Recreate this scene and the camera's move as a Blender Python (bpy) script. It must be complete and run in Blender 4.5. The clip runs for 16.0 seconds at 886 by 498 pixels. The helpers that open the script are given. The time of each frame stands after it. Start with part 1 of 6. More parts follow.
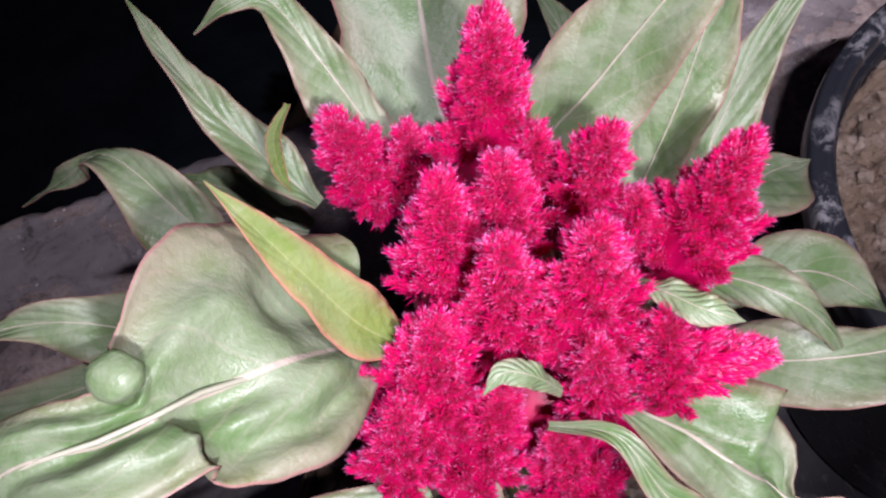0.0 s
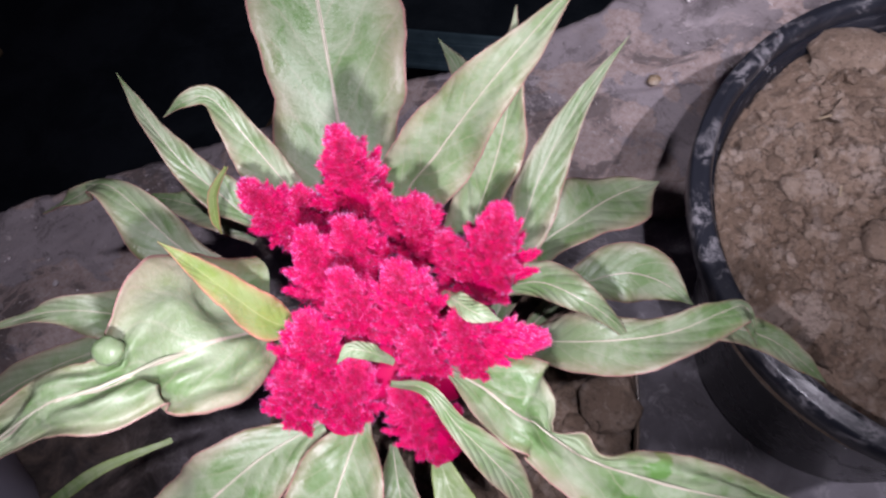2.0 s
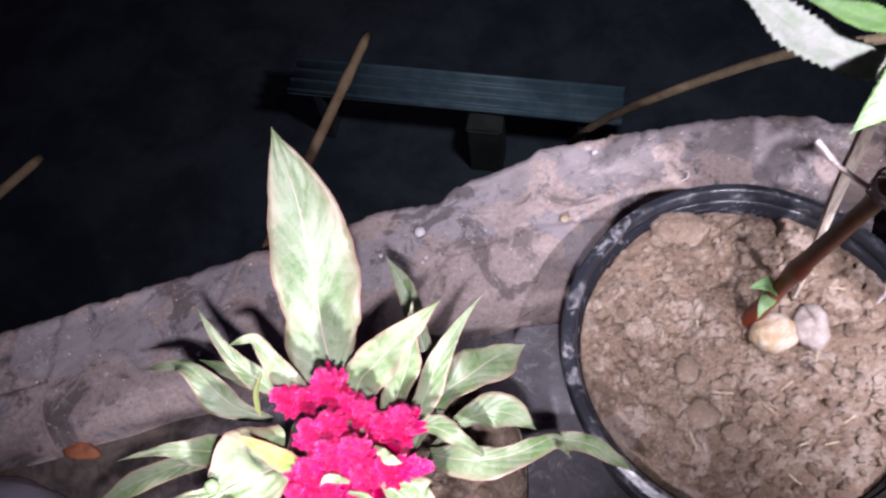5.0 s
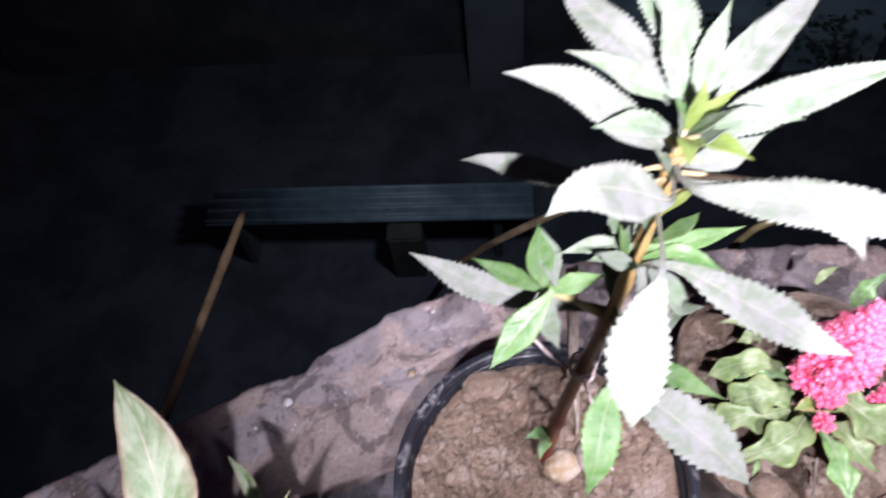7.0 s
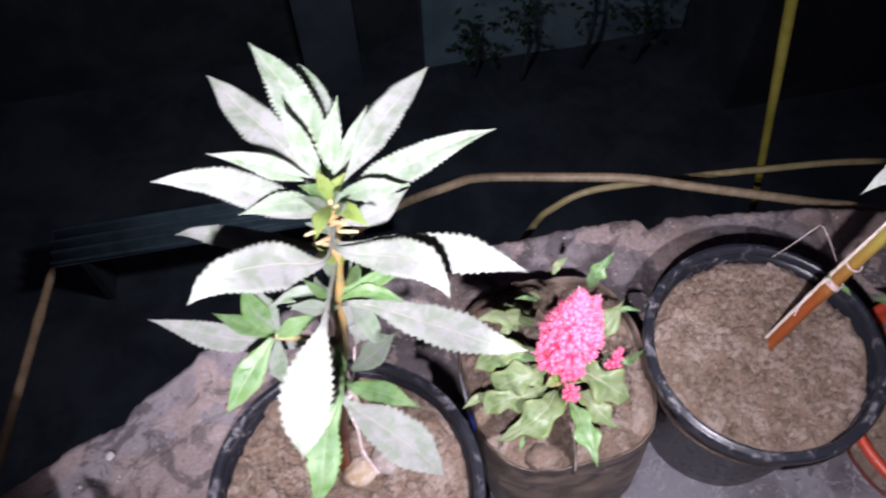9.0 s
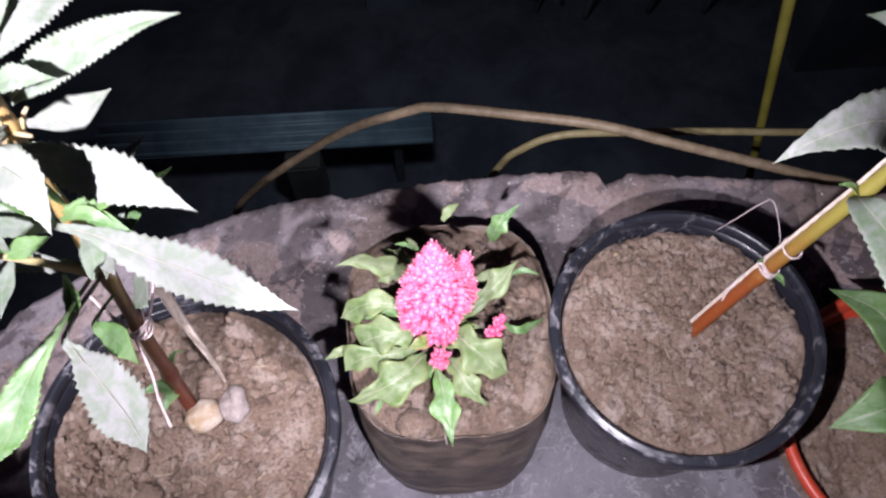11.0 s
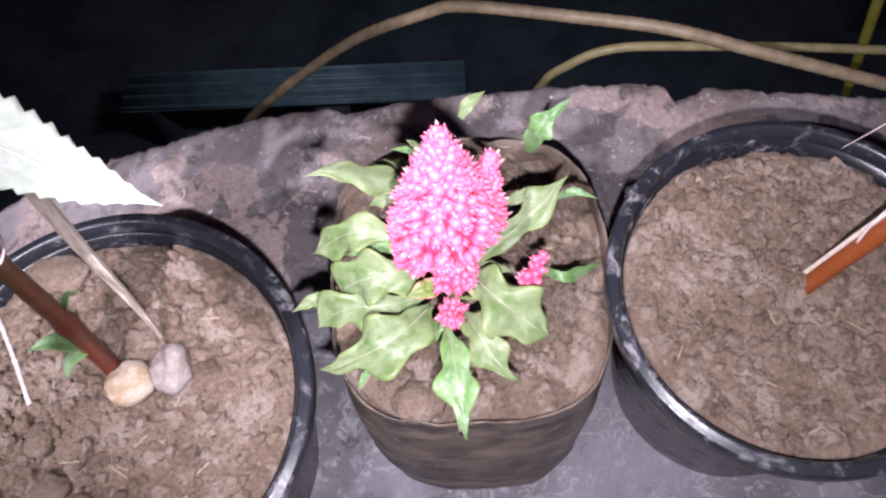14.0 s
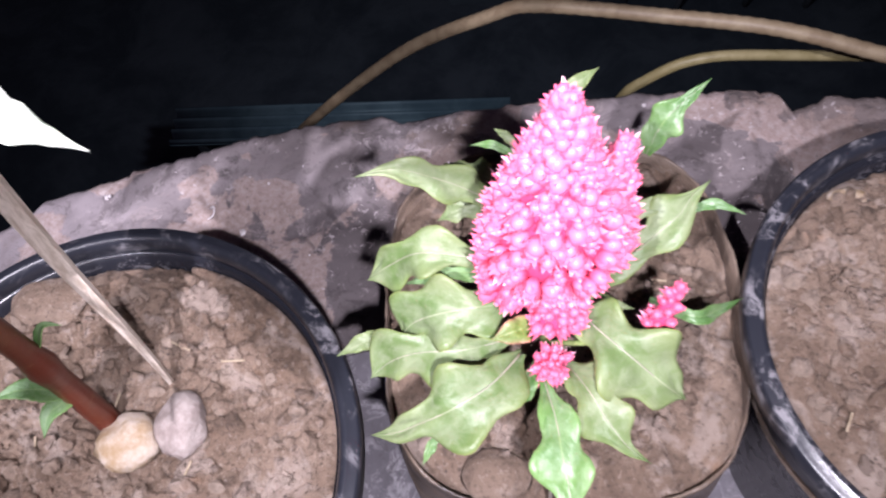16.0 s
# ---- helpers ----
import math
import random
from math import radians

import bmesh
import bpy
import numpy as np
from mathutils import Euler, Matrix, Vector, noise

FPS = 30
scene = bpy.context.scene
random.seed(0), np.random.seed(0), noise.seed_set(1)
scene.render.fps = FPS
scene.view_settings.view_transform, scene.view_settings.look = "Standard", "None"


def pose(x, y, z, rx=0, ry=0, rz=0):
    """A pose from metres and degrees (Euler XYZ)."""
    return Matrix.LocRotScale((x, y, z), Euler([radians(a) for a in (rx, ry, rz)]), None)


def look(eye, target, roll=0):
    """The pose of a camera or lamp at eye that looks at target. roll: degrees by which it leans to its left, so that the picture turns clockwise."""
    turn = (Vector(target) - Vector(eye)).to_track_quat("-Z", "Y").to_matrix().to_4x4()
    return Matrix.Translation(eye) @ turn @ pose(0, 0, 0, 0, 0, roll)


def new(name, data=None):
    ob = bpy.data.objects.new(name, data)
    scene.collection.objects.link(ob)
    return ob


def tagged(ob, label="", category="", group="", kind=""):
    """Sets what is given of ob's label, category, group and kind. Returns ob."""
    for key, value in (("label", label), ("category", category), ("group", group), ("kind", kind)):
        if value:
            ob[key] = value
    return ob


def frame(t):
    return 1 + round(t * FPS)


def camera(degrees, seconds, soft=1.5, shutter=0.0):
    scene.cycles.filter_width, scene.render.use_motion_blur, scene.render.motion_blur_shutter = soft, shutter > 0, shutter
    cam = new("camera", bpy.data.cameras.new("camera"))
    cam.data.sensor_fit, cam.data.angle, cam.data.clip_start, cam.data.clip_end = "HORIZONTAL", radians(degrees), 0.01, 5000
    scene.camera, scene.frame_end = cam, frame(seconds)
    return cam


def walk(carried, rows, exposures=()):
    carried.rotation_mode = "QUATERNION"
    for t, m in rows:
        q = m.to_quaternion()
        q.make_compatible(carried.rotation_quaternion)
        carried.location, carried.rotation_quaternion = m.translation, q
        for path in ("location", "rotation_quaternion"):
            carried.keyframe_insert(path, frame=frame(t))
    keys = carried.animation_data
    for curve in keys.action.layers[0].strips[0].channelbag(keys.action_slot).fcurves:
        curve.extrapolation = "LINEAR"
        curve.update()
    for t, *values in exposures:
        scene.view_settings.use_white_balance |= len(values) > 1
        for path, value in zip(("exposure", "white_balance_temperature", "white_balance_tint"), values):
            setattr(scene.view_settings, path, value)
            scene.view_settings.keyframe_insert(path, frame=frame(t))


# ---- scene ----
cam = camera(57.7, 16.0, soft=2.2, shutter=0.5)
PATH = [
    (0, (-0.259, -0.254, 0.582), (-0.584, 0.61, -1.192), -13.2),
    (0.5, (-0.252, -0.257, 0.595), (-0.57, 0.591, -1.188), -12.7),
    (1, (-0.241, -0.259, 0.618), (-0.563, 0.577, -1.17), -13.0),
    (1.5, (-0.235, -0.259, 0.64), (-0.546, 0.536, -1.169), -12.7),
    (2, (-0.212, -0.269, 0.657), (-0.54, 0.516, -1.153), -14.3),
    (2.5, (-0.205, -0.28, 0.693), (-0.518, 0.477, -1.132), -13.6),
    (3, (-0.212, -0.28, 0.74), (-0.54, 0.489, -1.077), -14.5),
    (3.2, (-0.212, -0.285, 0.759), (-0.553, 0.487, -1.054), -14.9),
    (5.3, (-0.146, -0.275, 0.91), (-0.431, 0.592, -0.87), -10.1),
    (5.5, (-0.139, -0.278, 0.929), (-0.412, 0.604, -0.845), -9.2),
    (6, (-0.096, -0.282, 0.981), (-0.361, 0.661, -0.763), -9.6),
    (6.2, (-0.086, -0.28, 0.998), (-0.328, 0.69, -0.734), -9.4),
    (6.5, (-0.06, -0.273, 1.009), (-0.284, 0.747, -0.696), -9.4),
    (6.6, (-0.059, -0.27, 1.019), (-0.264, 0.756, -0.685), -9.3),
    (7, (-0.031, -0.269, 1.052), (-0.188, 0.81, -0.625), -8.8),
    (7.5, (0.006, -0.285, 1.095), (-0.095, 0.832, -0.56), -9.1),
    (8, (0.048, -0.325, 1.144), (-0.024, 0.793, -0.512), -9.8),
    (8.5, (0.068, -0.309, 1.149), (0.103, 0.782, -0.526), -9.3),
    (8.6, (0.066, -0.306, 1.146), (0.124, 0.769, -0.54), -8.4),
    (9, (0.082, -0.288, 1.13), (0.24, 0.749, -0.573), -3.0),
    (9.5, (0.127, -0.269, 1.093), (0.302, 0.756, -0.615), -0.3),
    (9.6, (0.143, -0.265, 1.084), (0.289, 0.753, -0.632), -0.7),
    (10, (0.196, -0.263, 1.069), (0.313, 0.709, -0.675), 0.1),
    (10.2, (0.218, -0.259, 1.066), (0.32, 0.699, -0.687), -0.2),
    (12.4, (0.276, -0.221, 0.915), (0.2, 0.624, -0.895), -7.5),
    (12.5, (0.277, -0.217, 0.908), (0.2, 0.625, -0.904), -7.6),
    (12.8, (0.275, -0.21, 0.888), (0.203, 0.628, -0.926), -7.6),
    (13, (0.273, -0.202, 0.88), (0.208, 0.629, -0.938), -7.1),
    (13.5, (0.268, -0.191, 0.848), (0.202, 0.629, -0.975), -7.4),
    (13.6, (0.268, -0.188, 0.839), (0.206, 0.636, -0.983), -7.2),
    (14, (0.269, -0.176, 0.806), (0.21, 0.655, -1.012), -6.5),
    (14.5, (0.259, -0.164, 0.775), (0.19, 0.695, -1.029), -7.4),
    (15, (0.258, -0.16, 0.751), (0.181, 0.727, -1.04), -8.1),
    (15.2, (0.26, -0.157, 0.737), (0.174, 0.733, -1.052), -8.6),
    (15.5, (0.252, -0.146, 0.719), (0.136, 0.755, -1.063), -9.7),
    (16, (0.237, -0.125, 0.684), (0.081, 0.792, -1.087), -10.5),
]
EXPOSURES = [(0.0, -0.84), (1.5, -0.70), (2.5, -0.50), (3.2, -0.26), (5.5, 0.44), (6.2, 0.43), (7.1, 0.0), (8.0, -0.13), (9.0, -0.1), (10.2, -0.06), (12.5, 0.34), (13.5, 0.30), (15.0, 0.09), (16.0, 0.20)]
walk(cam, [(t, look(eye, target, roll)) for t, eye, target, roll in PATH], EXPOSURES)

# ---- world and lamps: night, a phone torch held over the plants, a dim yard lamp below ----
world = bpy.data.worlds.new("night")
scene.world = world
world.use_nodes = True
world.node_tree.nodes["Background"].inputs[0].default_value = (0.42, 0.30, 0.62, 1)
world.node_tree.nodes["Background"].inputs[1].default_value = 0.028


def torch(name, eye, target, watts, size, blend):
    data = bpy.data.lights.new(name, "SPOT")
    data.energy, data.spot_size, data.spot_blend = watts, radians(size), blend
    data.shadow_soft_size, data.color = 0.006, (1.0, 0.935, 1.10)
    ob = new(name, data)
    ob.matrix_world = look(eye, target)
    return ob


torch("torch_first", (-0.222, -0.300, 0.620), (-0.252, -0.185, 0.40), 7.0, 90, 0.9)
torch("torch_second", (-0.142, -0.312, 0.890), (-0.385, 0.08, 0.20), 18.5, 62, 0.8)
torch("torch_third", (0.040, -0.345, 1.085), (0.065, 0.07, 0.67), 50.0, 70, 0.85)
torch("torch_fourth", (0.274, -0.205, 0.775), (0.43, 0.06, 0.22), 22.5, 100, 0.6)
yard = bpy.data.lights.new("yard_lamp", "SPOT")
yard.energy, yard.spot_size, yard.spot_blend, yard.shadow_soft_size, yard.color = 360.0, radians(150), 0.7, 0.3, (0.66, 0.80, 1.0)
new("yard_lamp", yard).matrix_world = look((0.2, 4.1, -2.8), (-0.2, 7.0, -9.0))


# ---- materials ----
def material(name, rough=0.8, metal=0.0):
    m = bpy.data.materials.new(name)
    m.use_nodes = True
    nt = m.node_tree
    bsdf = nt.nodes["Principled BSDF"]
    bsdf.inputs["Roughness"].default_value = rough
    bsdf.inputs["Metallic"].default_value = metal
    return m, nt, bsdf


def node(nt, kind, **values):
    n = nt.nodes.new(kind)
    for k, v in values.items():
        if k in n.inputs:
            n.inputs[k].default_value = v
    return n


def math_node(nt, op, a, b=0.0, clamp=False):
    n = nt.nodes.new("ShaderNodeMath")
    n.operation, n.use_clamp = op, clamp
    for i, v in enumerate((a, b)):
        if isinstance(v, (int, float)):
            n.inputs[i].default_value = v
        else:
            nt.links.new(v, n.inputs[i])
    return n.outputs[0]


def mix(nt, fac, a, b, blend="MIX"):
    n = nt.nodes.new("ShaderNodeMix")
    n.data_type, n.blend_type = "RGBA", blend
    for sock, v in ((n.inputs[0], fac), (n.inputs[6], a), (n.inputs[7], b)):
        if isinstance(v, (int, float)):
            sock.default_value = v
        elif isinstance(v, tuple):
            sock.default_value = (*v, 1) if len(v) == 3 else v
        else:
            nt.links.new(v, sock)
    return n.outputs[2]


def ramp(nt, value, lo, hi):
    n = nt.nodes.new("ShaderNodeMapRange")
    n.interpolation_type = "SMOOTHSTEP"
    nt.links.new(value, n.inputs[0])
    n.inputs[1].default_value, n.inputs[2].default_value = lo, hi
    return n.outputs[0]


def coords(nt):
    return nt.nodes.new("ShaderNodeTexCoord").outputs["Object"]


def noise_tex(nt, scale, detail=4.0, rough=0.6, warp=0.0, vec=None):
    n = node(nt, "ShaderNodeTexNoise", Scale=scale, Detail=detail, Roughness=rough, Distortion=warp)
    nt.links.new(vec or coords(nt), n.inputs["Vector"])
    return n.outputs[0]


def cells(nt, scale, feature="F1", vec=None, out=0):
    n = node(nt, "ShaderNodeTexVoronoi", Scale=scale)
    n.feature = feature
    nt.links.new(vec or coords(nt), n.inputs["Vector"])
    return n.outputs[out]


def bump(nt, bsdf, height, strength=0.5, distance=0.002):
    n = node(nt, "ShaderNodeBump", Strength=strength, Distance=distance)
    nt.links.new(height, n.inputs["Height"])
    nt.links.new(n.outputs[0], bsdf.inputs["Normal"])


def random_of(nt):
    return nt.nodes.new("ShaderNodeObjectInfo").outputs["Random"]


def leaf_material(name, dark, light, rib, edge, dust, dust_amount, veins=11.0, rough=0.45, rim=0.96, vein_mix=0.05, wet=(), blotch=0.0):
    m, nt, bsdf = material(name, rough)
    uv = nt.nodes.new("ShaderNodeUVMap")
    sep = nt.nodes.new("ShaderNodeSeparateXYZ")
    nt.links.new(uv.outputs[0], sep.inputs[0])
    a = nt.nodes.new("ShaderNodeMath")
    a.operation = "MULTIPLY_ADD"
    nt.links.new(sep.outputs[0], a.inputs[0])
    a.inputs[1].default_value, a.inputs[2].default_value = 2.0, -1.0
    across = math_node(nt, "ABSOLUTE", a.outputs[0])
    along = sep.outputs[1]
    wob = noise_tex(nt, 60, 3)
    phase = math_node(nt, "SUBTRACT", math_node(nt, "MULTIPLY", along, veins), math_node(nt, "MULTIPLY", across, 2.2))
    phase = math_node(nt, "ADD", phase, math_node(nt, "MULTIPLY", wob, 0.55))
    saw = math_node(nt, "ABSOLUTE", math_node(nt, "SUBTRACT", math_node(nt, "FRACT", phase), 0.5))
    vein = ramp(nt, saw, 0.07, 0.0)
    midrib = ramp(nt, across, 0.034, 0.012)
    tone = noise_tex(nt, 30, 3, 0.5, 0.5)
    fine = noise_tex(nt, 420, 3, 0.7)
    colour = mix(nt, ramp(nt, tone, 0.35, 0.68), dark, light)
    colour = mix(nt, math_node(nt, "MULTIPLY", random_of(nt), 0.35), colour, light)
    colour = mix(nt, math_node(nt, "MULTIPLY", vein, vein_mix), colour, rib)
    dusty = math_node(nt, "MULTIPLY", ramp(nt, noise_tex(nt, 75, 6, 0.72, 0.6), 0.36, 0.62), dust_amount)
    dusty = math_node(nt, "MULTIPLY", dusty, math_node(nt, "MULTIPLY_ADD", fine, 0.7), True)
    nt.nodes[-1].inputs[2].default_value = 0.6
    colour = mix(nt, dusty, colour, dust)
    net = ramp(nt, cells(nt, 430, "DISTANCE_TO_EDGE"), 0.12, 0.0)
    colour = mix(nt, math_node(nt, "MULTIPLY", net, 0.07), colour, dark)
    fleck = ramp(nt, noise_tex(nt, 150, 6, 0.75, 0.4), 0.56, 0.68)
    colour = mix(nt, math_node(nt, "MULTIPLY", fleck, 0.28), colour, dust)
    colour = mix(nt, math_node(nt, "MULTIPLY", midrib, 0.85), colour, rib)
    if blotch:
        worn = ramp(nt, noise_tex(nt, 95, 7, 0.75, 0.8), 0.50, 0.64)
        colour = mix(nt, math_node(nt, "MULTIPLY", worn, blotch), colour, dark)
    for wx, wy, wz, wr in wet:
        spot = nt.nodes.new("ShaderNodeVectorMath")
        spot.operation = "DISTANCE"
        nt.links.new(coords(nt), spot.inputs[0])
        spot.inputs[1].default_value = (wx, wy, wz)
        away = math_node(nt, "ADD", spot.outputs["Value"], math_node(nt, "MULTIPLY", noise_tex(nt, 130, 3), 0.010))
        colour = mix(nt, math_node(nt, "MULTIPLY", ramp(nt, away, wr + 0.006, wr + 0.0045), 0.9), colour, (0.07, 0.17, 0.03))
    colour = mix(nt, math_node(nt, "MULTIPLY", ramp(nt, across, rim, 0.985), 0.8), colour, edge)
    colour = mix(nt, math_node(nt, "MULTIPLY", ramp(nt, math_node(nt, "ADD", across, math_node(nt, "MULTIPLY", tone, 0.5)), 0.75, 1.35), 0.35), colour, edge)
    nt.links.new(colour, bsdf.inputs["Base Color"])
    nt.links.new(math_node(nt, "MULTIPLY_ADD", dusty, 0.3), bsdf.inputs["Roughness"])
    nt.nodes[-1].inputs[2].default_value = rough
    bsdf.inputs["Subsurface Weight"].default_value = 0.0
    quilt = math_node(nt, "MULTIPLY", ramp(nt, saw, 0.0, 0.4), ramp(nt, across, 0.0, 0.35))
    height = math_node(nt, "ADD", math_node(nt, "MULTIPLY", tone, 0.8), math_node(nt, "MULTIPLY", quilt, 0.035 + 0.5 * vein_mix))
    height = math_node(nt, "ADD", height, math_node(nt, "MULTIPLY", fine, 0.22))
    height = math_node(nt, "SUBTRACT", height, math_node(nt, "MULTIPLY", net, 0.012))
    bump(nt, bsdf, height, 0.5, 0.003)
    thin = nt.nodes.new("ShaderNodeBsdfTranslucent")
    nt.links.new(mix(nt, 0.5, colour, (0.20, 0.34, 0.05)), thin.inputs["Color"])
    both = nt.nodes.new("ShaderNodeMixShader")
    both.inputs[0].default_value = 0.12
    nt.links.new(bsdf.outputs[0], both.inputs[1])
    nt.links.new(thin.outputs[0], both.inputs[2])
    nt.links.new(both.outputs[0], nt.nodes["Material Output"].inputs["Surface"])
    return m


LEAF_SILVER = leaf_material("silvery_leaf", (0.082, 0.158, 0.046), (0.166, 0.224, 0.116), (0.42, 0.34, 0.29), (0.32, 0.15, 0.14), (0.285, 0.312, 0.230), 0.58, 10, 0.40, vein_mix=0.2)
WET = [(-0.1806, -0.2219, 0.4020, 0.0045), (-0.2004, -0.2395, 0.4020, 0.0065), (-0.1891, -0.2351, 0.4020, 0.0040)]
LEAF_WET = leaf_material("silvery_leaf_with_wet_patches", (0.082, 0.158, 0.046), (0.166, 0.224, 0.116), (0.42, 0.34, 0.29), (0.32, 0.15, 0.14), (0.285, 0.312, 0.230), 0.58, 10, 0.40, vein_mix=0.2, wet=WET)
LEAF_YOUNG = leaf_material("young_leaf", (0.10, 0.17, 0.03), (0.20, 0.26, 0.07), (0.30, 0.34, 0.14), (0.42, 0.15, 0.12), (0.40, 0.42, 0.3), 0.2, 9, 0.42, 0.85)
LEAF_GREEN = leaf_material("soft_green_leaf", (0.100, 0.172, 0.050), (0.182, 0.246, 0.104), (0.32, 0.36, 0.22), (0.22, 0.27, 0.08), (0.36, 0.39, 0.27), 0.4, 8, 0.42)
LEAF_LIME = leaf_material("lime_young_leaf", (0.20, 0.30, 0.05), (0.34, 0.42, 0.11), (0.42, 0.46, 0.2), (0.30, 0.36, 0.12), (0.4, 0.45, 0.3), 0.2, 9, 0.45)
LEAF_BRIGHT = leaf_material("bright_green_leaf", (0.060, 0.165, 0.036), (0.140, 0.262, 0.078), (0.28, 0.38, 0.16), (0.2, 0.35, 0.1), (0.5, 0.6, 0.45), 0.25, 13, 0.35)
LEAF_POWDER = leaf_material("powdery_leaf", (0.15, 0.19, 0.13), (0.225, 0.255, 0.205), (0.26, 0.28, 0.235), (0.25, 0.27, 0.225), (0.295, 0.288, 0.288), 1.0, 13, 0.6, blotch=0.35)
LEAF_HALF = leaf_material("half_powdered_leaf", (0.12, 0.195, 0.090), (0.20, 0.265, 0.175), (0.31, 0.35, 0.26), (0.28, 0.33, 0.25), (0.30, 0.310, 0.295), 0.85, 13, 0.5, blotch=0.35)


def soil_material():
    m, nt, bsdf = material("dry_soil", 0.95)
    big = noise_tex(nt, 14, 5, 0.6)
    mid = noise_tex(nt, 62, 5, 0.65)
    fine = noise_tex(nt, 620, 4, 0.7)
    colour = mix(nt, ramp(nt, big, 0.35, 0.7), (0.215, 0.145, 0.100), (0.330, 0.240, 0.178))
    clod = ramp(nt, noise_tex(nt, 30, 4, 0.55, 0.6), 0.55, 0.62)
    colour = mix(nt, math_node(nt, "MULTIPLY", clod, 0.7), colour, (0.44, 0.355, 0.300))
    colour = mix(nt, ramp(nt, mid, 0.55, 0.74), colour, (0.43, 0.350, 0.295))
    colour = mix(nt, math_node(nt, "MULTIPLY", ramp(nt, mid, 0.43, 0.30), 0.9), colour, (0.105, 0.072, 0.052))
    grit = noise_tex(nt, 260, 6, 0.75)
    colour = mix(nt, math_node(nt, "MULTIPLY", ramp(nt, grit, 0.46, 0.36), 0.8), colour, (0.095, 0.066, 0.048))
    colour = mix(nt, math_node(nt, "MULTIPLY", ramp(nt, grit, 0.56, 0.66), 0.65), colour, (0.49, 0.40, 0.335))
    colour = mix(nt, math_node(nt, "MULTIPLY", ramp(nt, fine, 0.6, 0.8), 0.55), colour, (0.56, 0.48, 0.40))
    dot = ramp(nt, cells(nt, 120), 0.16, 0.10)
    dot = math_node(nt, "MULTIPLY", dot, ramp(nt, noise_tex(nt, 38, 3), 0.52, 0.60))
    colour = mix(nt, math_node(nt, "MULTIPLY", dot, 0.75), colour, (0.060, 0.045, 0.038))
    orange = ramp(nt, noise_tex(nt, 26, 3, 0.5, 0.0), 0.66, 0.78)
    colour = mix(nt, math_node(nt, "MULTIPLY", orange, 0.4), colour, (0.36, 0.18, 0.08))
    geo = nt.nodes.new("ShaderNodeNewGeometry")
    isle = geo.outputs["Random Per Island"]
    colour = mix(nt, math_node(nt, "MULTIPLY", ramp(nt, isle, 0.45, 1.0), 0.5), colour, (0.46, 0.37, 0.300))
    colour = mix(nt, math_node(nt, "MULTIPLY", ramp(nt, isle, 0.4, 0.05), 0.45), colour, (0.12, 0.082, 0.058))
    nt.links.new(colour, bsdf.inputs["Base Color"])
    bump(nt, bsdf, math_node(nt, "ADD", math_node(nt, "ADD", math_node(nt, "MULTIPLY", mid, 0.8), math_node(nt, "MULTIPLY", fine, 0.5)), math_node(nt, "MULTIPLY", grit, 1.2)), 1.0, 0.0030)
    return m


SOIL = soil_material()


def stone_material(name, a, b):
    m, nt, bsdf = material(name, 0.9)
    t = noise_tex(nt, 70, 6, 0.65)
    colour = mix(nt, ramp(nt, t, 0.35, 0.65), a, b)
    nt.links.new(colour, bsdf.inputs["Base Color"])
    bump(nt, bsdf, noise_tex(nt, 260, 5, 0.7), 0.7, 0.002)
    return m


STONE_TAN = stone_material("tan_stone", (0.34, 0.235, 0.130), (0.50, 0.42, 0.34))
STONE_GREY = stone_material("grey_stone", (0.26, 0.21, 0.19), (0.42, 0.36, 0.33))
BRICK_ORANGE = stone_material("orange_brick", (0.28, 0.085, 0.04), (0.40, 0.15, 0.07))


